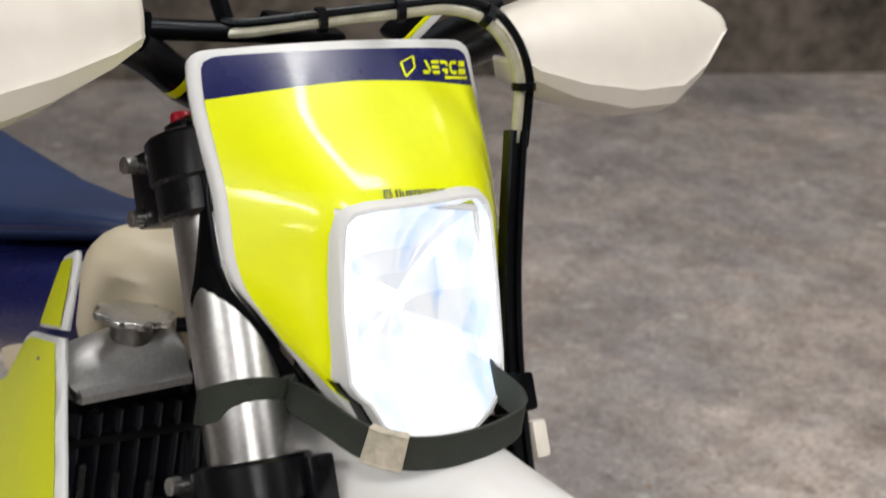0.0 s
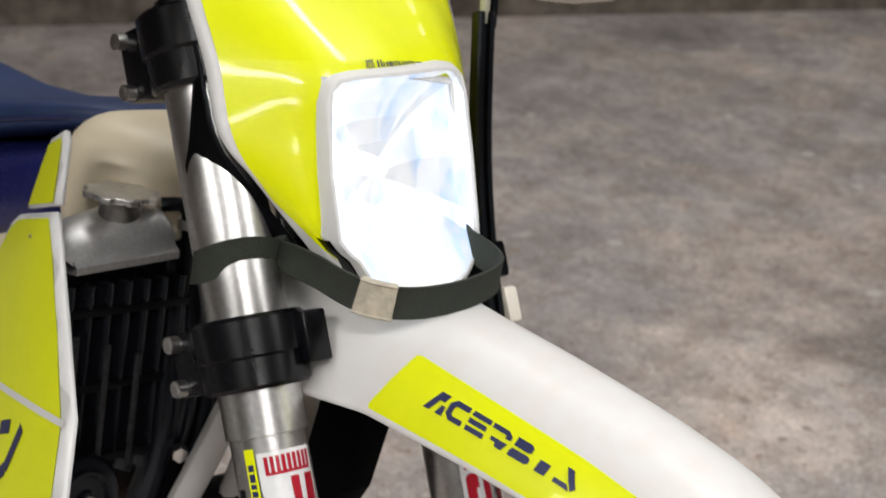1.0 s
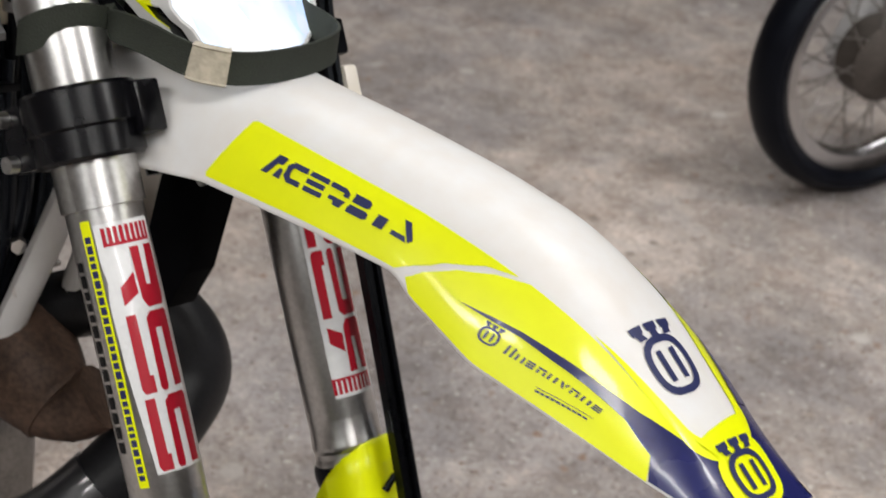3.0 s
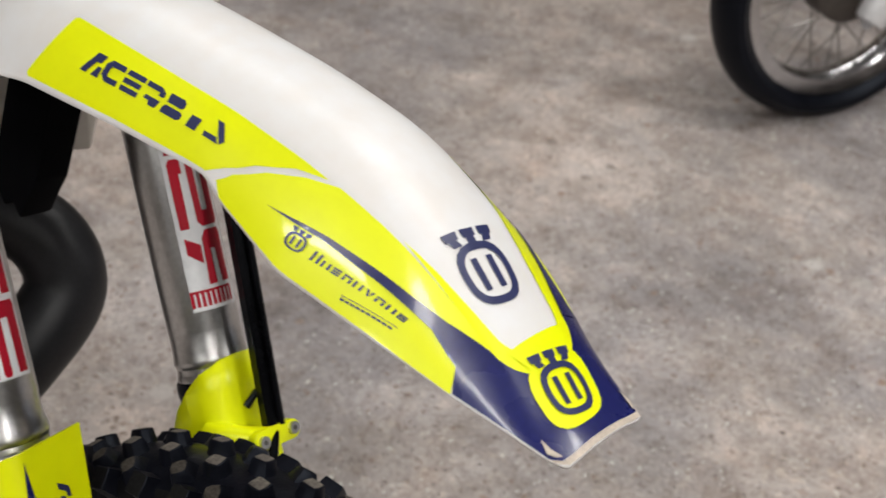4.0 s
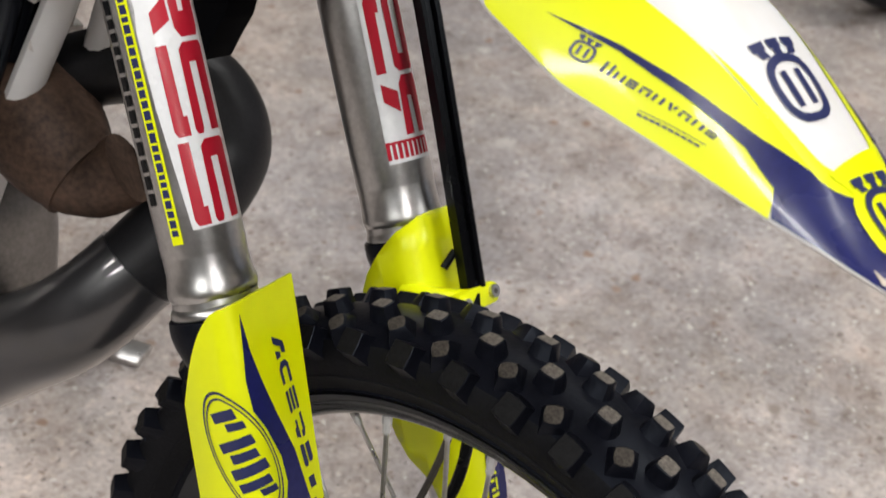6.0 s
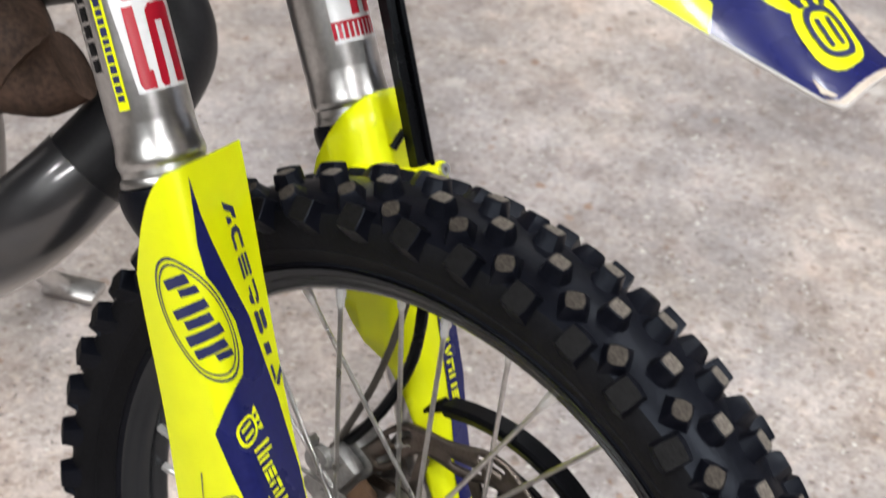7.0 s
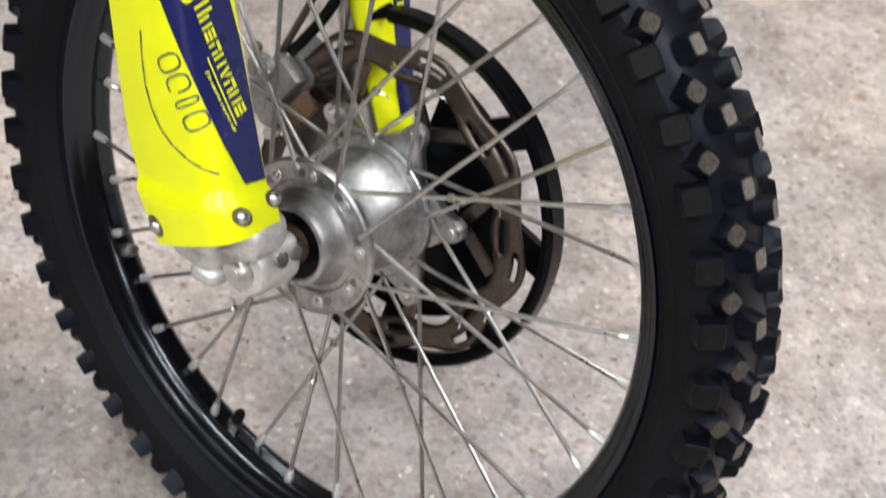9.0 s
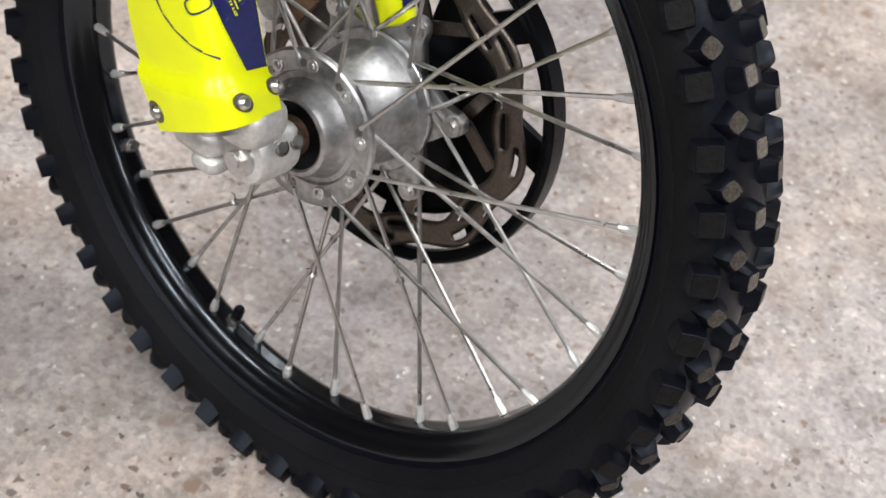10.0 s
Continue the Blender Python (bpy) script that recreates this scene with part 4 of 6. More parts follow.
for g, shp in ((guard_right, shape_right),):
    lay("navy_film", [NAVY_RUN], NAVY, g, shp, GS, 0.0006, "navy film")
    def oval(p, q):
        """A place in the oval mark: p along it, q across it."""
        return (0.437 + 0.045 * p * 3.62 + 0.019 * q * 9.65, 0.582 - 0.045 * p * 0.936 + 0.019 * q * 0.351)

    for k0, k1 in ((1.0, 0.955), (0.90, 0.865)):
        ring_o, ring_i = ([oval(k * math.cos(2 * math.pi * i / 36), k * math.sin(2 * math.pi * i / 36)) for i in range(36)] for k in (k0, k1))
        lay("oval_mark", [[ring_o[k], ring_o[(k + 1) % 36], ring_i[(k + 1) % 36], ring_i[k]] for k in range(36)], INK, g, shp, GS, 0.0010)
    for p0, p1, q0, q1 in ((-0.72, -0.56, -0.34, 0.50), (-0.50, -0.38, 0.0, 0.60), (-0.28, -0.13, -0.56, 0.60), (-0.07, 0.07, -0.36, 0.50), (0.13, 0.29, -0.60, 0.58), (0.36, 0.50, -0.55, 0.44), (0.55, 0.66, -0.05, 0.46)):
        lay("oval_block", [[oval(p0, q0), oval(p0 + 0.06, q1), oval(p1 + 0.06, q1), oval(p1, q0)]], INK, g, shp, GS, 0.0011)
    mark("edge_mark", BOLD, (0.745, 0.650), (0.185, -0.130), (0.075, 0.003), INK, g, shp, GS, 0.0012, 0.16)
    mark("run_mark", SLIM, (0.648, 0.4915), (0.205, -0.078), (0.102, 0.0028), YELLOW_FILM, g, shp, GS, 0.0014)
    lay("run_rule", [[(0.690, 0.458), (0.702, 0.458), (0.838, 0.4105), (0.826, 0.4105)]], YELLOW_FILM, g, shp, GS, 0.0014)
    mark("run_print", SLIM, (0.660, 0.4500), (0.145, -0.044), (0.024, 0.0), YELLOW_FILM, g, shp, GS, 0.0014)
    emblem("run_emblem", (0.635, 0.5045), (0.068, 0.0040), (0.022, -0.0085), YELLOW_FILM, g, shp, GS, 0.0014)
    for wc, sc, wide, cut in ((0.458, 0.4600, 1.0, 0), (0.499, 0.4460, 1.0, 1), (0.536, 0.4335, 0.45, 0), (0.577, 0.4205, 1.0, 0)):
        outer_l, inner_l = [], []
        for i in range(24):
            ca, sa = math.cos(2 * math.pi * i / 24), math.sin(2 * math.pi * i / 24)
            q = (abs(ca) ** 3.2 + abs(sa) ** 3.2) ** (-1 / 3.2)
            for kk, out in ((1.0, outer_l), (0.86, inner_l)):
                high, run = sa * q * kk, wide * ca * q * (kk - (0.06 if wide > 0.5 else 0.30) * (kk < 1))
                out.append((wc + 0.074 * high + 0.0170 * run, sc + 0.0020 * high - 0.0058 * run))
        lay("low_mark", [[outer_l[i], outer_l[(i + 1) % 24], inner_l[(i + 1) % 24], inner_l[i]] for i in range(24) if not cut or i not in (20, 21, 22)], INK, g, shp, GS, 0.0012)
    curve = [(0.27, 0.482), (0.250, 0.463), (0.245, 0.446), (0.268, 0.430), (0.315, 0.416), (0.38, 0.4055), (0.465, 0.396), (0.55, 0.389), (0.64, 0.3825)]
    lay("crease_line", [[(a[0], a[1]), (b[0], b[1]), (b[0] + 0.008, b[1] + 0.0012), (a[0] + 0.012, a[1])] for a, b in zip(curve, curve[1:])], INK, g, shp, GS, 0.0008)
    for w, sv in ((0.055, 0.3505), (0.685, 0.352), (0.985, 0.3545)):
        p, n = shp(w, sv)
        p = p + n * guard_boot(w, sv) * (1 if g is guard_right else 0)
        # Dark oval disc on the surface: a bolt recess's shade, put in as colour.
        slot = sweep([p - n * 0.001, p + n * 0.0006], ring(0.0085, 18, 0.0060), up=fk(0.8, 0.3, 0.5))
        part("recess_shade_disc", slot, DARK_STEEL, g)
        head = lathe([(0.0, 0.0042), (0.0022, 0.0042), (0.0024, 0.0034), (0.0026, 0.0040), (0.0042, 0.0030), (0.0050, 0.0012), (0.0050, -0.001), (0.0, -0.001)], Matrix.Translation(p) @ n.to_track_quat("Z", "Y").to_matrix().to_4x4(), 16)
        part("guard_bolt", head, STEEL, g)


# ---- labels on the fork legs ----
def leg_shape(f0, y0, r):
    def shape(phi, sv):
        a = radians(phi)
        n = fk(math.cos(a), -math.sin(a), 0)
        return fk(f0, y0, sv) + n * (r + 0.0001), n

    return shape


LS = (8.0, 0.05)


def folded_bars(s0, s1, flip):
    """A fat bar beside a long narrow fold: phi runs across, s up the leg."""
    t = (s1 - s0) * 0.22
    fold = [(14, s1 - 0.004), (15, s0 + 0.003), (12, s0), (5, s0), (3, s0 + 0.003), (3, s1 - t), (-8, s1 - t), (-9, s0 + 0.001), (-25, s0 + 0.001), (-25, s1 - 0.003), (-21, s1), (7, s1)]
    bar = [(42, s0 + 0.004), (38, s0), (22, s0), (22, s0 + t), (27, s0 + t), (28, s1), (42, s1)]
    return [[(phi, s0 + s1 - sv) if flip else (phi, sv) for phi, sv in out] for out in (fold, bar)]


def slanted_bars(s0, s1, flip):
    """A fold with a loose slanting foot beside it."""
    t = (s1 - s0) * 0.22
    fold = [(16, s1), (2, s1), (2, s0 + t + 0.006), (-6, s0 + t + 0.006), (-8, s1), (-24, s1), (-25, s0 + 0.004), (-21, s0), (6, s0), (13, s0 + 0.006)]
    foot = [(40, s0 + 0.004), (40, s0 + 0.017), (18, s0 + 0.026), (17, s0 + 0.011)]
    return [[(phi, s0 + s1 - sv) if flip else (phi, sv) for phi, sv in out] for out in (fold, foot)]


for leg, f0, y0, r, flip in ((leg_right, F0, -YF, RR, False), (leg_left, FL, YL, RL, True)):
    shp = leg_shape(f0, y0, r)
    lo, hi = 0.7240, 0.9005

    def up(sv):
        return lo + hi - sv if flip else sv

    edge = [(-30, lo), (47, lo), (58, up(0.80)), (60, up(0.845)), (56, up(0.86)), (60, up(0.875)), (60, hi), (-30, hi)] if not flip else [(-32, lo), (50, lo), (48, hi), (-32, hi)]
    lay("leg_label", [edge], LABEL, leg, shp, LS, 0.0003, "white label with red blocks")
    for shape_of, s0, s1 in ((folded_bars, 0.7255, 0.7765), (folded_bars, 0.7800, 0.8355), (slanted_bars, 0.8385, 0.8815)):
        a, b = sorted((up(s0), up(s1)))
        lay("red_block", shape_of(a, b, flip), RED, leg, shp, LS, 0.0007)
    for k in range(9):
        q = 50 - 8.4 * k
        a, b = sorted((up(0.8865), up(0.8975)))
        lay("red_tooth", [[(q, a), (q - 5.4, a), (q - 5.4, b), (q, b)]], RED, leg, shp, LS, 0.0007)
    a, b = sorted((up(0.8845), up(0.8865)))
    lay("red_tooth", [[(50, a), (-22, a), (-22, b), (50, b)]], RED, leg, shp, LS, 0.0007)
    if not flip:
        lay("yellow_strip", [[(63, 0.7165), (79, 0.7165), (79, 0.9045), (63, 0.9045)]], YELLOW_FILM, leg, shp, LS, 0.0003, "narrow yellow label")
        rg = random.Random(3)
        quads, sv = [], 0.722
        while sv < 0.895:
            d = rg.uniform(0.003, 0.0062)
            quads.append([(66.5, sv), (75.5, sv), (75.5, sv + d), (66.5, sv + d)])
            sv += d + 0.0016
        lay("strip_print", quads, INK, leg, shp, LS, 0.0007)
        quads, sv = [], 0.742
        while sv < 0.876:
            d = rg.uniform(0.005, 0.009)
            quads.append([(92, sv), (106, sv), (106, sv + d), (92, sv + d)])
            sv += d + 0.0024
        lay("grey_print", quads, BLACK, leg, shp, LS, 0.0004)

# ---- fork clamps ----
def clamp(s0, s1, r, name):
    h = s1 - s0
    ob = part(name, block(fork_pose(F0 - 0.025, 0, (s0 + s1) / 2), 0.060, 2 * YF - 2 * r + 0.012, h * 0.8, 0.004), BLACK_METAL, bike, "black machined fork clamp")
    for f0, y0 in ((F0, -YF), (FL, YL)):
        sg = -1 if y0 < 0 else 1
        bm = lathe([(0.0296, s0), (r - 0.003, s0), (r, s0 + 0.003), (r, s0 + 0.42 * h), (r + 0.003, s0 + 0.46 * h), (r + 0.003, s1 - 0.003), (r, s1), (0.0296, s1)], fork_pose(f0, y0, 0), 48, closed=True)
        part("clamp_ring", bm, BLACK_METAL, ob)
        part("clamp_boss", block(fork_pose(f0 + 0.030, y0 - sg * 0.024, (s0 + s1) / 2 + 0.004), 0.030, 0.022, h * 0.72, 0.003), BLACK_METAL, ob)
        part("clamp_ear", block(fork_pose(f0 - 0.040, y0 + sg * 0.012, (s0 + s1) / 2), 0.030, 0.034, h * 0.9, 0.003), BLACK_METAL, ob)
        for sv in (s0 + 0.010, s1 - 0.010):
            c = fk(f0 - 0.048, y0 + sg * 0.029, sv)
            bb = rod(c, c + Vector((0, sg * 0.008, 0)), 0.0062, 12)
            rod(c + Vector((0, sg * 0.008, 0)), c + Vector((0, sg * 0.0085, 0)), 0.0034, 6, bm=bb)
            part("clamp_bolt", bb, STEEL, ob)
    return ob


clamp(0.944, 0.996, 0.0385, "lower_clamp")
clamp(1.162, 1.220, 0.0385, "upper_clamp")
for f0, y0 in ((F0, -YF), (FL, YL)):
    cap = part("fork_cap", lathe([(0.0, 1.233), (0.012, 1.233), (0.020, 1.231), (0.0262, 1.228), (0.0262, 1.222), (0.0, 1.222)], fork_pose(f0, y0, 0), 32), BLACK_METAL, bike)
    part("adjuster_knob", lathe([(0.0, 1.239), (0.0065, 1.239), (0.0078, 1.237), (0.0078, 1.230), (0.0, 1.230)], fork_pose(f0 - 0.012, y0 * 1.08, 0), 16), RED, cap, "red adjuster knob")
part("steering_stem", lathe([(0.0, 0.93), (0.028, 0.93), (0.028, 1.22), (0.0, 1.22)], fork_pose(F0 - 0.03, 0, 0), 32), BLACK_METAL, bike)

# ---- graphics on the mask, headlight ----
MS = (0.05, 0.1)


def mask_run(u0, q0, u1, q1, n=8):
    return [(u0 + (u1 - u0) * k / n, q0 + (q1 - q0) * k / n) for k in range(n)]


top_line = [(u, 0.80 + 0.20 * max(0, -u) ** 1.5 + 0.09 * max(0, u) ** 2) for u in [-0.93 + 1.885 * k / 16 for k in range(17)]]
lay("navy_band", [[(-0.925, 0.50), (-0.91, 0.36), (-0.87, 0.28), (-0.82, 0.25), *mask_run(-0.80, 0.25, 0.84, 0.25), (0.86, 0.25), (0.91, 0.28), (0.945, 0.36), (0.955, 0.50), *reversed(top_line)]], NAVY, headlight_mask, mask_shape, MS, 0.0006, "navy band")
lay("yellow_film", [[*top_line, (0.955, 2.0), (0.48, 2.0), (0.48, 2.20), (0.40, 2.22), (-0.40, 2.22), (-0.48, 2.20), (-0.48, 2.0), (-0.935, 2.0)]], YELLOW_FILM, headlight_mask, mask_shape, MS, 0.0006, "fluorescent yellow film")
for sg in (-1, 1):
    lay("yellow_film", [[(sg * 0.935, 2.0), (sg * 0.48, 2.0), (sg * 0.48, 4.5), (sg * 0.92, 4.15), (sg * 0.935, 3.6)]], YELLOW_FILM, headlight_mask, mask_shape, MS, 0.0006, "fluorescent yellow film")
mark("band_mark", [BOLD[6], BOLD[2], BOLD[3], BOLD[1], BOLD[4]], (0.49, 0.72), (0.42, 0.0), (0.02, -0.22), YELLOW_FILM, headlight_mask, mask_shape, MS, 0.0014)
lay("band_print", [[(0.68, 0.75), (0.91, 0.75), (0.91, 0.79), (0.68, 0.79)]], YELLOW_FILM, headlight_mask, mask_shape, MS, 0.0014)
lay("band_mark_frame", band([(0.345, 0.54), (0.46, 0.42), (0.44, 0.62), (0.345, 0.76), (0.345, 0.54)], 0.02), YELLOW_FILM, headlight_mask, mask_shape, MS, 0.0014)
mark("mask_mark", SLIM, (-0.13, 2.15), (0.34, -0.03), (0.0, -0.075), INK, headlight_mask, mask_shape, MS, 0.0014)
emblem("mask_emblem", (-0.175, 2.11), (0.0, -0.045), (0.026, 0.0), INK, headlight_mask, mask_shape, MS, 0.0014)

# headlight: white bezel, clear lens and a faceted reflector that glows by itself
LENS = [(0.000, 1.1310), (0.040, 1.1308), (0.053, 1.1290), (0.0605, 1.1235), (0.0640, 1.1130), (0.0655, 1.0700), (0.0655, 1.0300), (0.0645, 1.0150), (0.0600, 1.0045), (0.0480, 0.9955), (0.0260, 0.9870), (0.000, 0.9810)]


def lens_x(z):
    return -0.300 + (1.136 - z) * 0.054 / 0.155




def chop(y, z):
    """The lower corner on the right of the bike is cut away more."""
    c = max(0.0, min(1.0, (1.035 - z) / 0.03)) * max(0.0, min(1.0, (-y - 0.020) / 0.04))
    return y * (1 - 0.16 * c), z + 0.014 * c


loop = [chop(y, z) for y, z in LENS] + [chop(-y, z) for y, z in reversed(LENS[1:-1])]

def lens_ring(k, dx):
    return [Vector((lens_x(1.055 + (z - 1.055) * k) + dx - 0.10 * (y * k) ** 2 / 0.07, y * k, 1.055 + (z - 1.055) * k + 0.085 * y * k)) for y, z in loop]


bezel = grid([lens_ring(1.13, -0.014), lens_ring(1.13, -0.002), lens_ring(1.10, 0.003), lens_ring(1.065, 0.003), lens_ring(1.055, -0.004)], close_v=True)
part("bezel", bezel, WHITE, headlight_mask, "white headlight bezel")
glass = bpy.data.materials.new("clear_lens")
glass.use_nodes = True
gb = glass.node_tree.nodes["Principled BSDF"]
gb.inputs["Base Color"].default_value, gb.inputs["Roughness"].default_value = (1, 1, 1, 1), 0.03
gb.inputs["Transmission Weight"].default_value, gb.inputs["IOR"].default_value = 1.0, 1.15
lens_bm = grid([lens_ring(k, 0.002 + 0.006 * (1 - k * k)) for k in (1.065, 0.85, 0.55, 0.3, 0.08)], close_v=True)
lens = part("headlight_lens", lens_bm, glass, headlight_mask, "clear headlight lens, lit")
lens.visible_shadow = False


def glowing_reflector():
    m = bpy.data.materials.new("glowing_reflector")
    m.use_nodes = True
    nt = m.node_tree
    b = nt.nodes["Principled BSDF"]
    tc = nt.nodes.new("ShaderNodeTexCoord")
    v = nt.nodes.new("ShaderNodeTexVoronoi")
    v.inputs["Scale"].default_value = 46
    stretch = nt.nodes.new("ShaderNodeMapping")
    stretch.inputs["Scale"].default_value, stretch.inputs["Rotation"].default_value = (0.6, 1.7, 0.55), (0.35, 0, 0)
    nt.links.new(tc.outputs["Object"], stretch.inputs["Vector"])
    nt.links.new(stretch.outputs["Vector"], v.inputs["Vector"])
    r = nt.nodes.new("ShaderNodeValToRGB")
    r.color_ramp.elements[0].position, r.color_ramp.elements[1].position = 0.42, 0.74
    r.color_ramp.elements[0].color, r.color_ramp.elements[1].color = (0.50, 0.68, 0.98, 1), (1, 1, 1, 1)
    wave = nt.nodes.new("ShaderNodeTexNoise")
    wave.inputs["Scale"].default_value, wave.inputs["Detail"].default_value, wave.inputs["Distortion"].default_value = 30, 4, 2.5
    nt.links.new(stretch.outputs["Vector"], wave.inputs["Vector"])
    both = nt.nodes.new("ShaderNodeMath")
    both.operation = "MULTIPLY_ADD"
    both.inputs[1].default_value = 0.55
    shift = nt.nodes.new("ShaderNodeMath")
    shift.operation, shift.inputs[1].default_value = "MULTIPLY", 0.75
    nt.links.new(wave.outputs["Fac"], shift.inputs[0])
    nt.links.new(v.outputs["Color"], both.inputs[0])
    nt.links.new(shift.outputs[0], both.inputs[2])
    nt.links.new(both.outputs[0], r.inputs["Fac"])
    # The bulb's reflected light and bluish glints are painted in as emission.
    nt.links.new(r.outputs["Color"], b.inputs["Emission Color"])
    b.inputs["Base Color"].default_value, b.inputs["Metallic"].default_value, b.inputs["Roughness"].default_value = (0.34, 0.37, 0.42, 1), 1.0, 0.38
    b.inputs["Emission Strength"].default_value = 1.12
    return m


REFLECTOR_GLOW = glowing_reflector()
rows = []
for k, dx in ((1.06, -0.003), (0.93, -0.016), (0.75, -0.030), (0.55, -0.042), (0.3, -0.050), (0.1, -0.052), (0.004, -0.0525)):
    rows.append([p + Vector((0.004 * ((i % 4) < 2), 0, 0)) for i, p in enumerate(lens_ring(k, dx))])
part("reflector", grid(rows, close_v=True), REFLECTOR_GLOW, headlight_mask, "reflector that glows with painted bulb light", smooth=False)
bulb_at = Vector((-0.312, -0.012, 1.065))
bulb = lathe([(0.0, 0.016), (0.005, 0.014), (0.0075, 0.008), (0.0075, -0.01), (0.0, -0.01)], Matrix.Translation(bulb_at) @ Matrix.Rotation(radians(90), 4, "Y"), 16)
BULB = mat("lit_bulb", (1.0, 0.98, 0.94), 0.3, emit=8.0)
part("bulb", bulb, BULB, headlight_mask)
# dark shell behind the mask
shell_rows = []
for k, dx in ((1.12, -0.012), (1.08, -0.05), (0.9, -0.085), (0.5, -0.095), (0.02, -0.096)):
    shell_rows.append(lens_ring(k, dx))
part("lamp_housing", grid(shell_rows, close_v=True), BLACK, headlight_mask, "black lamp housing")
trim_rows = []
for k, reach in enumerate((0.0, 0.25, 0.5, 0.75, 1.0)):
    row = []
    for q in (1.2, 1.6, 2.0, 2.5, 2.9, 3.3, 3.7, 4.1, 4.5, 4.8, 5.0):
        back = np.interp(q, [1.2, 2.0, 3.0, 4.0, 4.6, 5.0], [0.008, 0.009, 0.024, 0.038, 0.030, 0.012])
        out = np.interp(q, [1.2, 2.0, 3.0, 4.0, 4.6, 5.0], [0.20, 0.22, 0.30, 0.80, 1.10, 1.0])
        d = reach * float(back)
        row.append(mask_at(-0.985 + 0.005 * k, q) + Vector((-0.006 - d, -float(out) * d * (1.25 - 0.25 * reach), -0.004 - 0.10 * d)))
    trim_rows.append(row)
trim = part("lower_trim", grid(trim_rows), BLACK, headlight_mask, "black trim behind the mask")
solid = trim.modifiers.new("thickness", "SOLIDIFY")
solid.thickness, solid.offset = 0.002, 0
lip_rows = [[p for p in lens_ring(k, dx)[7:17]] for k, dx in ((1.09, -0.004), (1.15, -0.006), (1.17, -0.020), (1.12, -0.045))]
part("lamp_lip", grid(lip_rows), BLACK, headlight_mask, "black trim under the lamp")

# ---- strap round the fork and under the lamp ----
def rounded_knot(at, rot):
    """A tight fold of the band."""
    bm = block(Matrix.Translation(at) @ Matrix.Rotation(rot, 4, "X") @ Matrix.Rotation(0.4, 4, "Z"), 0.011, 0.019, 0.013, 0.0045)
    for v in bm.verts:
        v.co += Vector((0.001, 0.0012, 0.001)) * math.sin(v.co.y * 900 + v.co.z * 700)
    return bm


strap = tagged(new("retaining_strap"), "olive webbing strap tied round the fork and under the headlamp", "strap")
strap.empty_display_size = 0.05
strap.matrix_world = bike.matrix_world
loop_r, loop_w = [], []
for a in range(-50, 250, 15):
    n = fk(math.cos(radians(a)), -math.sin(radians(a)), 0)
    near_knot = math.exp(-((a + 50) / 38) ** 2)
    loop_r.append(fk(F0, -YF, 1.037 + 0.0015 * math.sin(a * 0.05) + 0.004 * near_knot) + n * (0.0312 + 0.002 * near_knot))
    loop_w.append(1.0 - 0.45 * near_knot)


def webbing(pts, width, thick, wide, name, material, label=""):
    """A woven band along points, its width scaled point by point, with a thick selvedge."""
    rows = []
    for i, p in enumerate(pts):
        d = (Vector(pts[min(i + 1, len(pts) - 1)]) - Vector(pts[max(i - 1, 0)])).normalized()
        side = d.cross(Vector((0, 0, 1))).normalized()
        top = side.cross(d)
        w, k = width / 2 * wide[i], thick / 2
        rows.append([Vector(p) + side * a + top * b for a, b in ((-k, -w), (k, -w), (k * 1.5, -w * 0.92), (k, -w * 0.82), (k, w * 0.82), (k * 1.5, w * 0.92), (k, w), (-k, w), (-k, w * 0.3), (-k, -w * 0.3))])
    return part(name, grid(rows, close_v=True, caps=True), material, strap, label)


webbing(loop_r, 0.0235, 0.0016, loop_w, "fork_loop", STRAP)
run = smooth_path([(-0.3230, -0.0900, 1.0050), (-0.3043, -0.0860, 1.0042), (-0.2741, -0.0835, 1.0030), (-0.2481, -0.0800, 0.9992), (-0.2325, -0.0728, 0.9964), (-0.2182, -0.0595, 0.9950), (-0.2084, -0.0361, 0.9958), (-0.2050, -0.0048, 0.9985), (-0.2069, 0.0228, 1.0020), (-0.2143, 0.0448, 1.0050), (-0.2280, 0.0560, 1.0080), (-0.2500, 0.0610, 1.0110), (-0.285, 0.066, 1.014)], 6)
webbing(run, 0.0235, 0.0018, [min(1.0, 0.55 + 0.06 * k) for k in range(len(run))], "strap_run", STRAP)
for k, (df, ds, rot) in enumerate(((0.0, 0.0, -0.3), (0.006, 0.004, 0.5), (-0.005, -0.003, -0.9))):
    kn_at = fk(F0 + 0.021 + df, -YF + 0.024, 1.0410 + ds)
    part("knot", rounded_knot(kn_at, rot), STRAP, strap)
webbing(smooth_path([(-0.2370, -0.0752, 0.9972), (-0.2290, -0.0705, 0.9960), (-0.2170, -0.0585, 0.9950)], 3), 0.0260, 0.0062, [1.0] * 7, "strap_tab", BUCKLE, "worn beige strap tab")

# ---- handlebar, levers, hand guards ----
bar_path = smooth_path([(-0.458, 0.05, 1.172), (-0.455, -0.05, 1.172), (-0.452, -0.10, 1.186), (-0.455, -0.15, 1.212), (-0.475, -0.24, 1.232), (-0.52, -0.40, 1.240)])
handlebar = part("handlebar", sweep(bar_path, ring(0.014, 16)), BLACK_METAL, bike, "black tapered handlebar")
part("handlebar_side", sweep([(p.x, -p.y, p.z) for p in bar_path], ring(0.014, 16)), BLACK_METAL, handlebar)
part("bar_label", sweep(bar_path[13:19], ring(0.0146, 16), caps=False), YELLOW_FILM, handlebar, "yellow-edged label")
part("bar_label_core", sweep(bar_path[14:18], ring(0.0150, 16), caps=False), BLACK, handlebar)
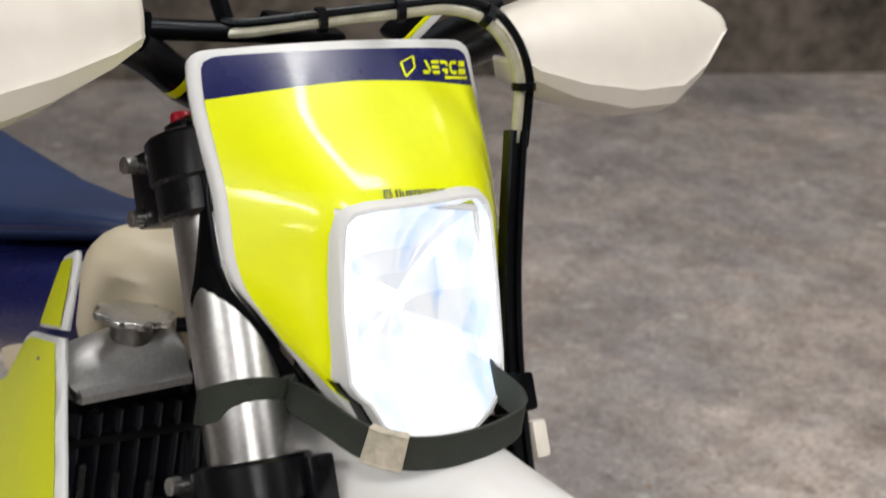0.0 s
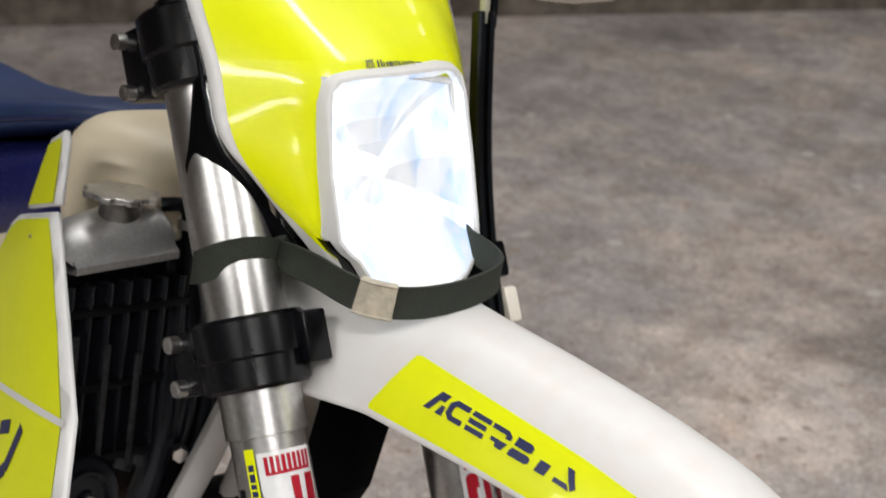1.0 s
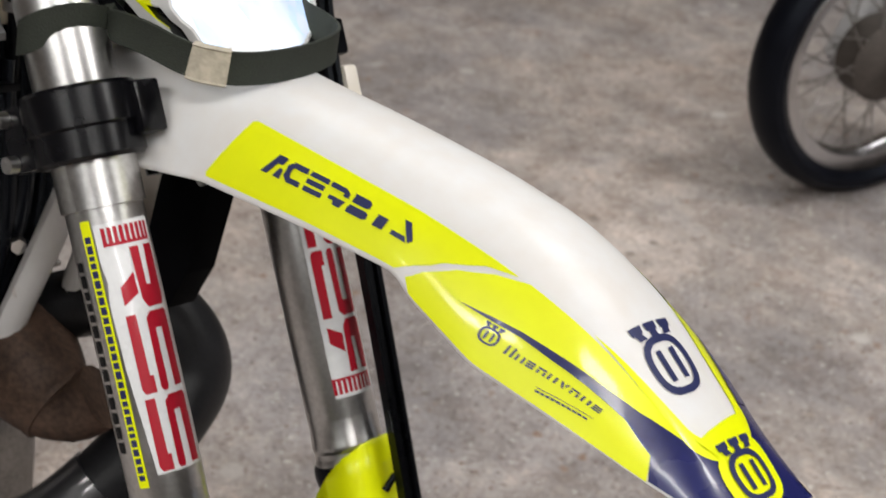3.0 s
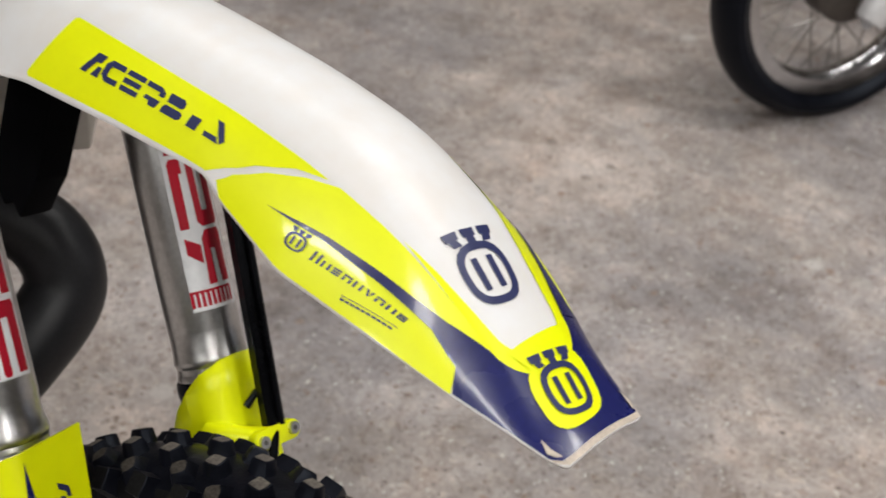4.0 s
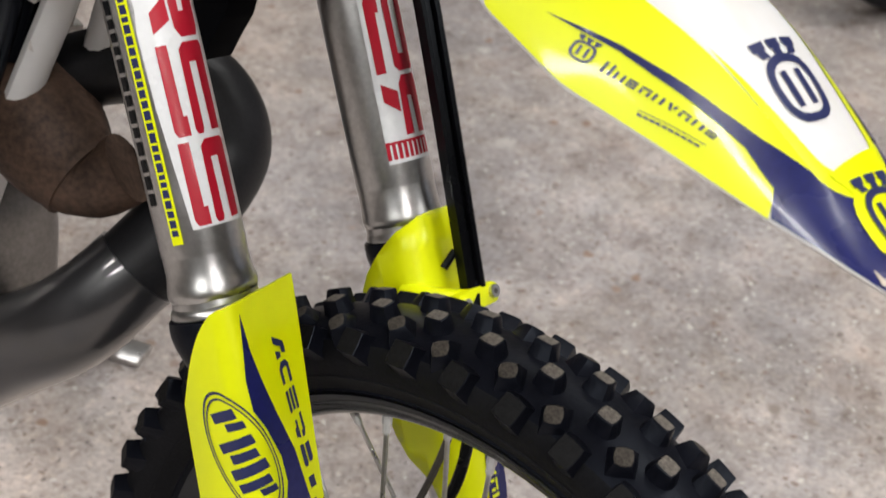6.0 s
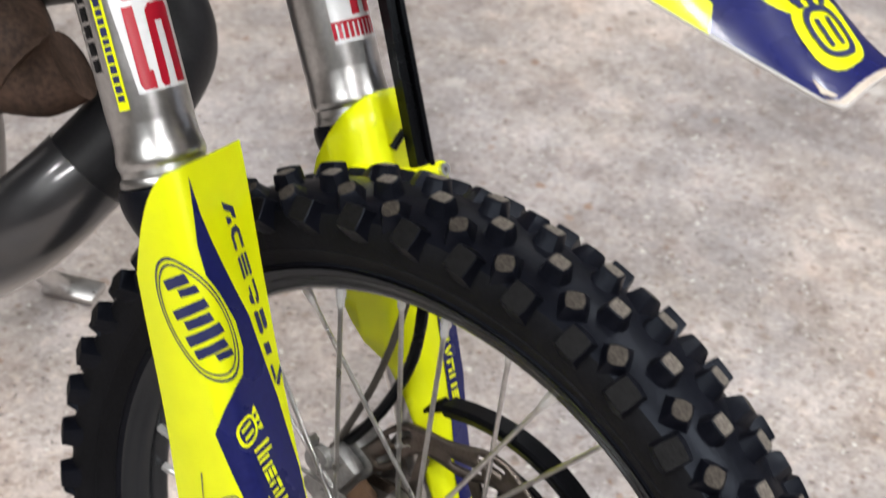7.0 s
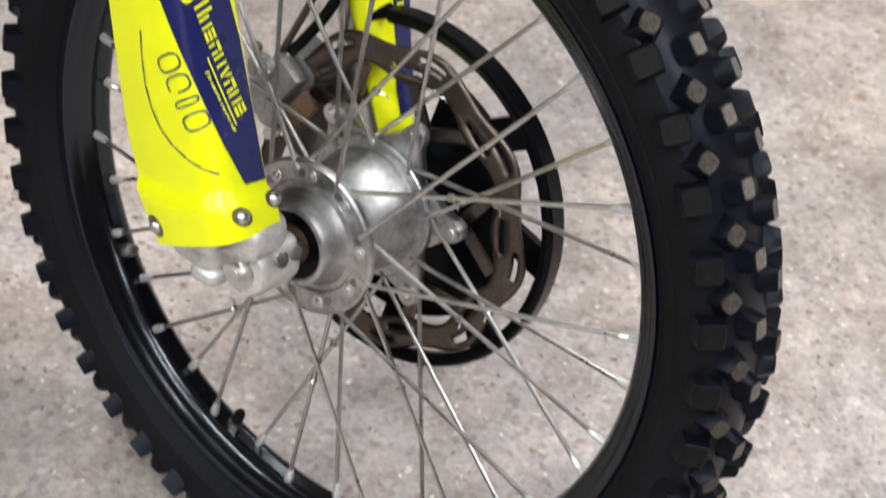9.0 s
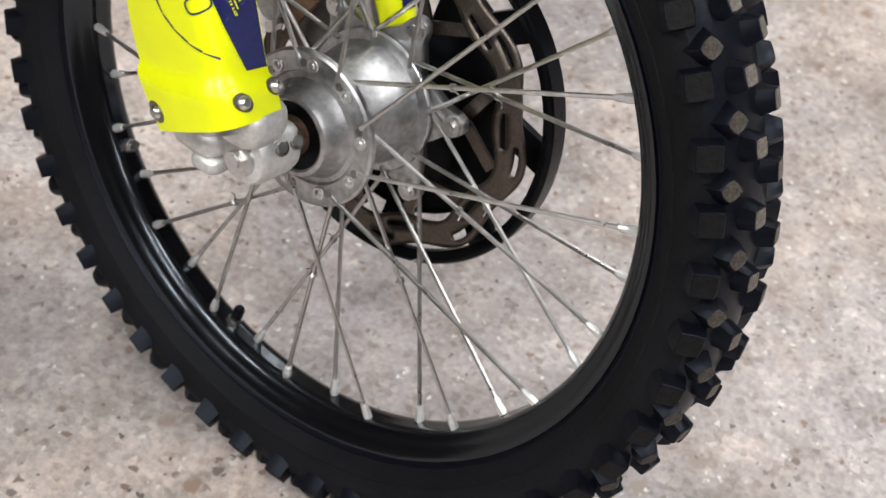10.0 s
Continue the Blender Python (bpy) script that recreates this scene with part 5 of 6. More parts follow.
part("lever_perch", sweep(smooth_path([(-0.455, -0.15, 1.222), (-0.450, -0.10, 1.2235), (-0.448, -0.04, 1.226), (-0.452, 0.01, 1.224)]), ring(0.0078, 12)), BLACK, handlebar)
part("perch_clamp", block(pose(-0.452, -0.155, 1.222, 0, 0, 8), 0.028, 0.030, 0.030, 0.006), BLACK, handlebar)
part("mirror_stem", rod((-0.452, -0.074, 1.232), (-0.47, -0.100, 1.30), 0.0065, 10), BLACK, handlebar)
part("control_box", block(pose(-0.475, 0.012, 1.222, 0, 10, 0), 0.05, 0.05, 0.024, 0.005), BLACK, handlebar)
part("bar_clamp", block(pose(-0.452, 0.0, 1.186, 0, 10, 0), 0.05, 0.11, 0.045, 0.006), BLACK_METAL, handlebar)
part("lever_grip", block(pose(-0.450, 0.1065, 1.2405, 45, 0, 0), 0.020, 0.056, 0.011, 0.004), WHITE, handlebar, "white and yellow sleeve")
part("grip_stripe", block(pose(-0.450, 0.1030, 1.2440, 45, 0, 0), 0.0205, 0.0562, 0.004, 0.001), YELLOW_FILM, handlebar)
part("grip_core", block(pose(-0.450, 0.0980, 1.2485, 45, 0, 0), 0.020, 0.056, 0.012, 0.004), BLACK, handlebar)
part("switch_arm", sweep(smooth_path([(-0.45, 0.116, 1.226), (-0.45, 0.142, 1.238), (-0.45, 0.172, 1.250), (-0.45, 0.195, 1.262)]), ring(0.006, 10, 0.010)), BLACK, handlebar)


def hand_guard(sections, label):
    """Sections across: y, low z, high z, front x, rear sweep."""
    rows = []
    prof = [(-1.0, -0.055), (-0.93, -0.018), (-0.75, -0.002), (-0.45, 0.004), (-0.36, 0.001), (0.0, -0.003), (0.4, -0.012), (0.75, -0.028), (0.93, -0.045), (1.0, -0.065)]
    dense = []
    for k in range(len(sections) - 1):
        for j in range(5):
            t = j / 5
            dense.append([a + (b - a) * t for a, b in zip(sections[k], sections[k + 1])])
    dense.append(sections[-1])
    for y, lo, hi, fx, sw in dense:
        rows.append([Vector((fx + d * sw, y, (lo + hi) / 2 + h * (hi - lo) / 2)) for h, d in prof])
    ob = part("hand_guard", grid(rows), CREAM, bike, label, angle=28)
    sm = ob.modifiers.new("thickness", "SOLIDIFY")
    sm.thickness, sm.offset = 0.003, -1
    return ob


hand_guard([(-0.193, 1.218, 1.264, -0.362, 0.5), (-0.215, 1.202, 1.274, -0.354, 0.8), (-0.255, 1.178, 1.284, -0.348, 1.0), (-0.30, 1.155, 1.290, -0.350, 1.0), (-0.36, 1.150, 1.284, -0.362, 1.0), (-0.41, 1.18, 1.266, -0.39, 0.8)], "aged white plastic hand guard")
hand_guard([(0.140, 1.226, 1.252, -0.372, 0.4), (0.160, 1.208, 1.264, -0.362, 0.8), (0.21, 1.192, 1.280, -0.355, 1.0), (0.275, 1.183, 1.294, -0.352, 1.0), (0.335, 1.188, 1.302, -0.354, 1.0), (0.372, 1.216, 1.300, -0.360, 0.9), (0.402, 1.262, 1.288, -0.368, 0.6)], "aged white plastic hand guard with a moulded lower lip")

# ---- hoses and the brake-hose guide ----
HOSE = mat("clear_braided_hose", (0.42, 0.40, 0.30), 0.35, vary=0.15, scale=80, fine=900, coat=0.3)
hose_pts = smooth_path([(-0.45, -0.085, 1.224), (-0.44, -0.066, 1.226), (-0.42, -0.018, 1.239), (-0.40, 0.037, 1.253), (-0.385, 0.073, 1.261), (-0.37, 0.098, 1.258), (-0.36, 0.119, 1.240), (-0.352, 0.130, 1.215), (-0.348, 0.131, 1.190), (-0.344, 0.130, 1.160)])
part("brake_hose", sweep(hose_pts, ring(0.0042, 10)), HOSE, bike, "clear braided brake hose")
part("control_cable", sweep([p + Vector((0.002, 0.004 + 0.004 * min(1, max(0, (p.y + 0.02) * 8)), 0.0075 - 0.04 * max(0, p.y - 0.10))) for p in hose_pts], ring(0.0034, 8)), BLACK, bike)
for k in (16, 24, 40, 58):
    p = hose_pts[min(k, len(hose_pts) - 2)]
    d = (hose_pts[min(k + 1, len(hose_pts) - 1)] - p).normalized()
    part("cable_tie", sweep([p - d * 0.003 + Vector((0.001, 0.003, 0.003)), p + d * 0.003 + Vector((0.001, 0.003, 0.003))], ring(0.0095, 10)), BLACK, bike)
g0, g1 = Vector((-0.1165, 0.1045, 0.6405)), Vector((-0.347, 0.131, 1.178))
chan = [(0.8 * a, 0.9 * b) for a, b in [(-0.0095, -0.007), (-0.0095, 0.006), (-0.007, 0.008), (-0.003, 0.008), (-0.002, 0.004), (0.002, 0.004), (0.003, 0.008), (0.007, 0.008), (0.0095, 0.006), (0.0095, -0.007)]]
hose_guide = part("hose_guide", sweep(smooth_path([g0, (-0.205, 0.112, 0.822), (-0.272, 0.116, 0.948), (-0.316, 0.122, 1.06), g1], 5), chan, up=(0.9, -0.35, 0.4)), BLACK, bike, "long black brake hose guide")
part("guide_clip", block(Matrix.Translation((-0.290, 0.118, 0.985)) @ Matrix.Rotation(-RAKE, 4, "Y"), 0.026, 0.026, 0.030, 0.004), BLACK, hose_guide)
part("guide_clip", block(Matrix.Translation((-0.276, 0.120, 0.950)) @ Matrix.Rotation(-RAKE, 4, "Y") @ pose(0.004, 0.014, 0), 0.014, 0.016, 0.030, 0.004), CREAM, hose_guide)
t0, t1 = Vector((-0.105, 0.083, 0.6375)), Vector((-0.106, 0.116, 0.6392))
fdir = Vector((math.cos(RAKE), 0, math.sin(RAKE)))
tabm = Matrix.Translation(t0.lerp(t1, 0.5) - fdir * 0.010) @ Matrix.Rotation(-RAKE, 4, "Y") @ Matrix.Rotation(radians(90), 4, "Y")
outl = [(0.0082 * math.cos(radians(a)), -0.0168 - 0.0082 * math.sin(radians(a))) for a in range(0, 181, 20)] + [(-0.0082 * math.cos(radians(a)), 0.0168 + 0.0082 * math.sin(radians(a))) for a in range(0, 181, 20)]
tab = part("hose_clamp", prism(outl, tabm, 0.009, 0.0018), YELLOW, guard_left, "yellow two-bolt hose clamp")
part("clamp_arm", sweep(smooth_path([(-0.152, 0.072, 0.630), (-0.139, 0.073, 0.632), (-0.124, 0.083, 0.633), t0.lerp(t1, 0.30) - fdir * 0.007], 4), ring(0.0105, 14, 0.0085)), YELLOW, tab)
part("tie_stub", sweep([fk(0.171, 0.0945, 0.6415), fk(0.174, 0.098, 0.646), fk(0.177, 0.104, 0.652)], ring(0.0030, 8)), BLACK, hose_guide)
for p in (t0, t1):
    bb = rod(p - fdir * 0.0015, p + fdir * 0.0022, 0.0050, 18)
    part("clamp_screw", bb, STEEL, tab)
    part("screw_socket", rod(p + fdir * 0.0018, p + fdir * 0.0024, 0.0022, 6), DARK_STEEL, tab)
lower_hose = smooth_path([(-0.118, 0.106, 0.645), (-0.085, 0.075, 0.610), (-0.062, 0.052, 0.570), (-0.061, 0.048, 0.522), (-0.078, 0.048, 0.473), (-0.106, 0.052, 0.428), (-0.125, 0.060, 0.410)])
part("lower_hose", sweep(lower_hose, ring(0.0045, 10)), BLACK, bike)
lower_cable = smooth_path([(-0.120, 0.104, 0.642), (-0.095, 0.075, 0.605), (-0.076, 0.052, 0.568), (-0.088, 0.048, 0.496), (-0.114, 0.050, 0.428), (-0.128, 0.058, 0.405)])
part("lower_cable", sweep(lower_cable, ring(0.0030, 8)), mat("brown_rubber_sheath", (0.055, 0.048, 0.040), 0.4, vary=0.15, scale=60), bike)

# ---- axle clamp and caliper ----
axle_clamp = part("axle_clamp", lathe([(0.0, -0.1050), (0.0150, -0.1050), (0.0190, -0.1035), (0.0212, -0.0995), (0.0218, -0.0940), (0.0218, -0.0720), (0.0208, -0.0670), (0.0185, -0.0650), (0.0, -0.0650)], hub_pose, 48), ALU_CAST, bike, "scratched cast aluminium axle clamp")
part("fork_foot", rounded_body(-0.010, -0.0955, 0.3725, 0.0270, 0.0225, 0.0170, 3.4, n=14), ALU_CAST, axle_clamp)
part("foot_neck", rounded_body(-0.038, -0.0990, 0.3450, 0.0230, 0.0200, 0.0130, 3.0, n=12), ALU_CAST, axle_clamp)
part("foot_lug", rounded_body(-0.027, -0.1000, 0.3285, 0.0130, 0.0160, 0.0080, 3.2, n=12), ALU_CAST, axle_clamp)
part("pinch_ridge", rounded_body(0.004, -0.0790, 0.3590, 0.0140, 0.0150, 0.0085, 3.4, n=14), ALU_CAST, axle_clamp)
way = Vector((0.82, -0.12, 0.56)).normalized()
for yy in (-0.0865, -0.0710):
    c = Vector((0.0186, yy, AXLE.z + 0.0127))
    turn_to = Matrix.Translation(c) @ way.to_track_quat("Z", "Y").to_matrix().to_4x4()
    # Ring and disc are darkened to paint in the shade of a pocket.
    part("dark_pocket_ring", lathe([(0.0054, -0.006), (0.0066, -0.006), (0.0064, 0.0006), (0.0060, 0.0010), (0.0054, 0.0010)], turn_to, 18, closed=True), DARK_STEEL, axle_clamp)
    part("dark_pocket_disc", rod(c - way * 0.003, c - way * 0.0006, 0.0056, 14), DARK_STEEL, axle_clamp)
    bb = rod(c - way * 0.001, c + way * 0.0022, 0.0040, 14)
    rod(c + way * 0.0022, c + way * 0.0026, 0.0022, 6, bm=bb)
    part("pinch_bolt", bb, STEEL, axle_clamp)
part("nut_washer", lathe([(0.0, -0.1085), (0.0112, -0.1085), (0.0128, -0.1078), (0.0132, -0.1048), (0.0, -0.1048)], hub_pose, 32), ALU, axle_clamp)
nut = rod((0.0, -0.1080, AXLE.z), (0.0, -0.1130, AXLE.z), 0.0082, 6)
rod((0.0, -0.1130, AXLE.z), (0.0, -0.1140, AXLE.z), 0.0055, 16, bm=nut)
part("axle_nut", nut, STEEL, axle_clamp, smooth=False)
lug2 = bmesh.new()
lathe([(0.0, 0.068), (0.0245, 0.068), (0.0245, 0.122), (0.0, 0.122)], hub_pose, 40, bm=lug2)
block(fork_pose(FL - 0.004, YL, 0.335), 0.050, 0.044, 0.050, 0.008, bm=lug2)
part("axle_clamp", lug2, ALU_CAST, bike, "cast aluminium axle clamp")
CALIPER = mat("dull_caliper_alloy", (0.42, 0.415, 0.405), 0.45, metal=0.8, vary=0.18, scale=40, fine=260, bump=0.15)
caliper = part("brake_caliper", block(pose(-0.116, 0.070, 0.388, 0, 30, 0), 0.040, 0.034, 0.075, 0.008), CALIPER, bike, "dull cast alloy brake caliper")
part("caliper_half", block(pose(-0.114, 0.044, 0.392, 0, 30, 0), 0.030, 0.016, 0.058, 0.006), CALIPER, caliper)
for dz in (-0.016, 0.016):
    part("piston_boss", rod((-0.114 - dz * 0.5, 0.030, 0.392 + dz), (-0.114 - dz * 0.5, 0.038, 0.392 + dz), 0.0115, 20), CALIPER, caliper)
part("caliper_bracket", block(pose(-0.090, 0.085, 0.372, 0, 20, 0), 0.034, 0.012, 0.110, 0.004), DARK_STEEL, caliper)
part("brake_pad", block(pose(-0.090, 0.047, 0.378, 0, 30, 0), 0.018, 0.008, 0.042, 0.002), mat("brown_brake_pad", (0.16, 0.09, 0.05), 0.8, vary=0.2, scale=60, bump=0.3), caliper)
for dz in (-0.028, 0.032):
    c = Vector((-0.114 - dz * 0.5, 0.036, 0.390 + dz))
    part("caliper_bolt", rod(c, c + Vector((0, -0.010, 0)), 0.0052, 6), STEEL, caliper, smooth=False)
for name, alpha in (("valve_stem", 75.6), ("rim_lock", 35.1)):
    p = on_wheel(0.258, alpha, 0.0)
    d = (AXLE - p).normalized()
    stem = part(name, rod(p - d * 0.002, p + d * 0.014, 0.0034, 12), DARK_STEEL, front_wheel)
    part("stem_nut", rod(p + d * 0.0005, p + d * 0.0075, 0.0062, 6), STEEL, stem, smooth=False)
    if name == "valve_stem":
        part("valve_cap", lathe([(0.0, 0.009), (0.0050, 0.009), (0.0053, 0.011), (0.0050, 0.019), (0.0036, 0.0215), (0.0, 0.0215)], Matrix.Translation(p) @ d.to_track_quat("Z", "Y").to_matrix().to_4x4(), 14), BLACK, stem, "black rubber valve cap")


# ---- the bike behind the fork: shrouds, radiator, tank, seat ----
def shroud_at(x, z):
    y = -0.143 - 0.35 * (x + 0.501) + 0.23 * (z - 0.991)
    return Vector((x + 0.008, y - 0.010 * math.sin(math.pi * min(1, max(0, (x + 0.66) / 0.34))), z))


def shroud_shape(x, z):
    n = normal_of(shroud_at, x, z, 0.004, 0.004)
    return shroud_at(x, z), n if n.y < 0 else -n


def panel(name, outline, material, parent, shape, label="", thick=0.004):
    ob = part(name, film(shape, [outline], (0.03, 0.03), 0.0), material, parent, label, angle=60)
    sm = ob.modifiers.new("thickness", "SOLIDIFY")
    sm.thickness, sm.offset = thick, 0
    return ob


low_out = [(-0.590, 0.958), (-0.492, 0.990), (-0.465, 0.975), (-0.405, 0.936), (-0.345, 0.891), (-0.322, 0.844), (-0.320, 0.790), (-0.345, 0.730), (-0.43, 0.70), (-0.56, 0.71), (-0.70, 0.76), (-0.77, 0.81), (-0.76, 0.845), (-0.70, 0.872), (-0.660, 0.898), (-0.625, 0.940), (-0.605, 0.952)]
low_in = [(-0.582, 0.956), (-0.505, 0.981), (-0.468, 0.963), (-0.41, 0.924), (-0.360, 0.882), (-0.341, 0.840), (-0.337, 0.795), (-0.360, 0.742), (-0.43, 0.712), (-0.56, 0.722), (-0.695, 0.770), (-0.760, 0.815), (-0.752, 0.841), (-0.698, 0.867), (-0.656, 0.894), (-0.622, 0.936), (-0.603, 0.948)]
up_out = [(-0.580, 0.966), (-0.574, 1.004), (-0.569, 1.026), (-0.532, 1.043), (-0.520, 1.038), (-0.491, 0.996)]
up_in = [(-0.578, 0.969), (-0.573, 1.003), (-0.568, 1.022), (-0.537, 1.036), (-0.528, 1.032), (-0.505, 0.993)]
shroud = panel("radiator_shroud", low_out, WHITE, bike, shroud_shape, "white radiator shroud with yellow film")
lay("shroud_film", [low_in], YELLOW_FILM, shroud, shroud_shape, (0.03, 0.03), 0.0030, "fluorescent yellow film")
upper = panel("tank_shroud", up_out, WHITE, bike, shroud_shape, "white tank shroud with yellow film")
lay("shroud_film", [up_in], YELLOW_FILM, upper, shroud_shape, (0.03, 0.03), 0.0030, "fluorescent yellow film")
lay("shroud_seam", band([(-0.538, 0.841), (-0.487, 0.853), (-0.437, 0.865), (-0.352, 0.884)], 0.005), WHITE, shroud, shroud_shape, (0.03, 0.03), 0.0036)
lay("shroud_mark", band([(-0.49, 0.80), (-0.455, 0.795), (-0.435, 0.815), (-0.425, 0.85)], 0.010) + band([(-0.47, 0.83), (-0.45, 0.84)], 0.010), INK, shroud, shroud_shape, (0.03, 0.03), 0.0036)

def header_body():
    """A cast tank: sloping top, a ridge that climbs towards the filler, a flat front and a flange below."""
    rows = []
    for k in range(21):
        t = k / 20
        y = -0.150 + 0.104 * t
        e = min(1.0, (1 - t) / 0.10) ** 0.5
        ridge = 0.952 + 0.024 * min(1, t * 1.25) ** 0.7
        foot = 0.945 + 0.006 * t
        sec = [(-0.535, foot + 0.010), (-0.535, ridge + 0.004), (-0.512, ridge + 0.010), (-0.492, ridge + 0.006), (-0.478, ridge - 0.001), (-0.472, ridge - 0.009), (-0.469, foot + 0.010), (-0.463, foot + 0.006), (-0.463, foot), (-0.480, foot - 0.002)]
        rows.append([Vector((x if e == 1 else -0.505 + (x + 0.505) * e, y, 0.955 + (z - 0.955) * (0.6 + 0.4 * e))) for x, z in sec])
    return grid(rows, close_v=True, caps=True)


rad = block(pose(-0.515, -0.090, 0.845), 0.034, 0.125, 0.185, 0.004)
radiator = part("radiator", rad, BLACK, bike, "black louvred radiator with a silver header tank")
for k in range(7):
    yy = -0.142 + 0.0175 * k
    part("louvre", block(pose(-0.488, yy, 0.842, 0, 0, 28), 0.016, 0.0045, 0.172, 0.0012), GLOSS_BLACK, radiator)
for k in range(3):
    part("louvre_rail", block(pose(-0.484, -0.088, 0.775 + 0.065 * k), 0.008, 0.122, 0.008, 0.002), BLACK, radiator)
part("header_tank", header_body(), HEADER, radiator, "cast silver header tank", angle=50)
part("filler_neck", lathe([(0.0, 0.0), (0.017, 0.0), (0.017, 0.022), (0.0, 0.022)], pose(-0.505, -0.088, 0.970), 28), DARK_STEEL, radiator)
lobes = []
for k in range(64):
    a = 2 * math.pi * k / 64
    r = 0.0285 + 0.0028 * (1 if (k // 4) % 2 else -0.6)
    lobes.append((r * math.cos(a), r * math.sin(a)))
cap_m = prism(lobes, pose(-0.505, -0.088, 0.992), 0.005, 0.0012)
part("radiator_cap", cap_m, STEEL, radiator, "plated radiator cap")
part("overflow_pipe", sweep(smooth_path([(-0.500, -0.052, 0.985), (-0.49, -0.036, 0.985), (-0.488, -0.030, 0.965), (-0.492, -0.028, 0.90)]), ring(0.006, 10)), BLACK, radiator)
part("hose_clip", lathe([(0.0068, -0.004), (0.009, -0.004), (0.009, 0.004), (0.0068, 0.004)], pose(-0.489, -0.031, 0.970), 16, closed=True), STEEL, radiator)
for k, (yy, zz, rr) in enumerate(((-0.030, 0.80, 0.014), (-0.010, 0.82, 0.012), (0.015, 0.80, 0.016))):
    part("coolant_hose", sweep(smooth_path([(-0.51, yy, 0.95), (-0.49, yy - 0.004, zz + 0.05), (-0.485, yy - 0.01, zz - 0.03), (-0.50, yy - 0.02, zz - 0.11)]), ring(rr, 12)), GLOSS_BLACK, bike)
horn_m = Matrix.Translation((-0.470, -0.126, 0.752)) @ Matrix.Rotation(radians(80), 4, "Y")
horn = part("horn", lathe([(0.0, 0.016), (0.006, 0.016), (0.008, 0.012), (0.018, 0.012), (0.020, 0.016), (0.023, 0.016), (0.025, 0.011), (0.032, 0.010), (0.036, 0.004), (0.036, -0.008), (0.030, -0.014), (0.0, -0.014)], horn_m, 40), GLOSS_BLACK, bike, "round glossy black horn")
part("horn_bolt", lathe([(0.0, 0.020), (0.004, 0.020), (0.004, 0.014), (0.0, 0.014)], horn_m, 6), STEEL, horn, smooth=False)
for p in ((-0.462, -0.030, 0.735), (-0.470, -0.028, 0.772)):
    part("frame_bolt", rod(p, (p[0] + 0.010, p[1] - 0.006, p[2]), 0.007, 6), STEEL, bike, smooth=False)


part("fuel_tank", rounded_body(-0.565, -0.005, 0.980, 0.058, 0.080, 0.062, 3.2, taper=-0.1), TANK, bike, "tan translucent fuel tank")
seat_rows = []
for x, zt, hw, th in ((-0.578, 1.040, 0.020, 0.008), (-0.59, 1.044, 0.042, 0.018), (-0.62, 1.045, 0.060, 0.028), (-0.70, 1.030, 0.070, 0.036), (-0.79, 1.012, 0.084, 0.044), (-0.92, 1.000, 0.104, 0.055), (-1.10, 1.006, 0.115, 0.08), (-1.28, 1.02, 0.105, 0.09)):
    seat_rows.append([Vector((x, hw * math.copysign(abs(math.cos(radians(a))) ** 0.6, math.cos(radians(a))), zt - th / 2 + th / 2 * math.copysign(abs(math.sin(radians(a))) ** 0.6, math.sin(radians(a))))) for a in range(0, 360, 10)])
part("tank_base", rounded_body(-0.685, 0.0, 0.900, 0.075, 0.088, 0.055, 3.0), TANK, bike)
part("seat", grid(seat_rows, close_v=True, caps=True), SEAT, bike, "dark blue vinyl seat")
part("seat_seam", sweep(smooth_path([(-0.60, -0.050, 1.030), (-0.64, -0.0630, 1.025), (-0.70, -0.0707, 1.010), (-0.79, -0.0845, 0.988), (-0.92, -0.1045, 0.972), (-1.10, -0.1155, 0.966)]), ring(0.0020, 8)), INK, bike)
side_rows = []
for x, zt, hw, hh in ((-0.580, 1.018, 0.080, 0.030), (-0.61, 1.014, 0.093, 0.046), (-0.66, 1.000, 0.099, 0.050), (-0.72, 0.984, 0.102, 0.054), (-0.80, 0.966, 0.106, 0.056), (-1.05, 0.955, 0.120, 0.060)):
    side_rows.append([Vector((x, hw * math.copysign(abs(math.cos(radians(a))) ** 0.7, math.cos(radians(a))), zt - hh + hh * math.copysign(abs(math.sin(radians(a))) ** 0.7, math.sin(radians(a))))) for a in range(0, 360, 12)])
part("side_cover", grid(side_rows, close_v=True, caps=True), NAVY, bike, "glossy navy side cover")

for k in range(4):
    # dark brushed stripes and a row of slim slanting marks on the shroud
    u0, z0 = -0.668 + 0.008 * k, 0.872 - 0.002 * k
    lay("shroud_stripe", [[(u0, z0 - 0.016 * k), (u0 + 0.012, z0 + 0.002 - 0.016 * k), (u0 + 0.105, z0 - 0.056 - 0.013 * k), (u0 + 0.135, z0 - 0.095 - 0.010 * k), (u0 + 0.092, z0 - 0.060 - 0.013 * k)]], INK, shroud, shroud_shape, (0.03, 0.03), 0.0036)
for k in range(3):
    part("core_strip", block(pose(-0.4795, -0.134 + 0.030 * k, 0.838 - 0.012 * k, 0, 0, 20), 0.003, 0.0055, 0.100, 0.0008), CORE, radiator, "ribbed grey cooling core")

# ---- exhaust, header, frame, mud flap ----
CARBON = mat("dark_woven_carbon", (0.020, 0.020, 0.023), 0.34, vary=0.18, scale=40, fine=700, coat=0.9, gloss=0.9)
RUST = mat("rusty_brown_steel", (0.11, 0.065, 0.045), 0.65, metal=0.3, vary=0.3, scale=28, fine=200, bump=0.3)
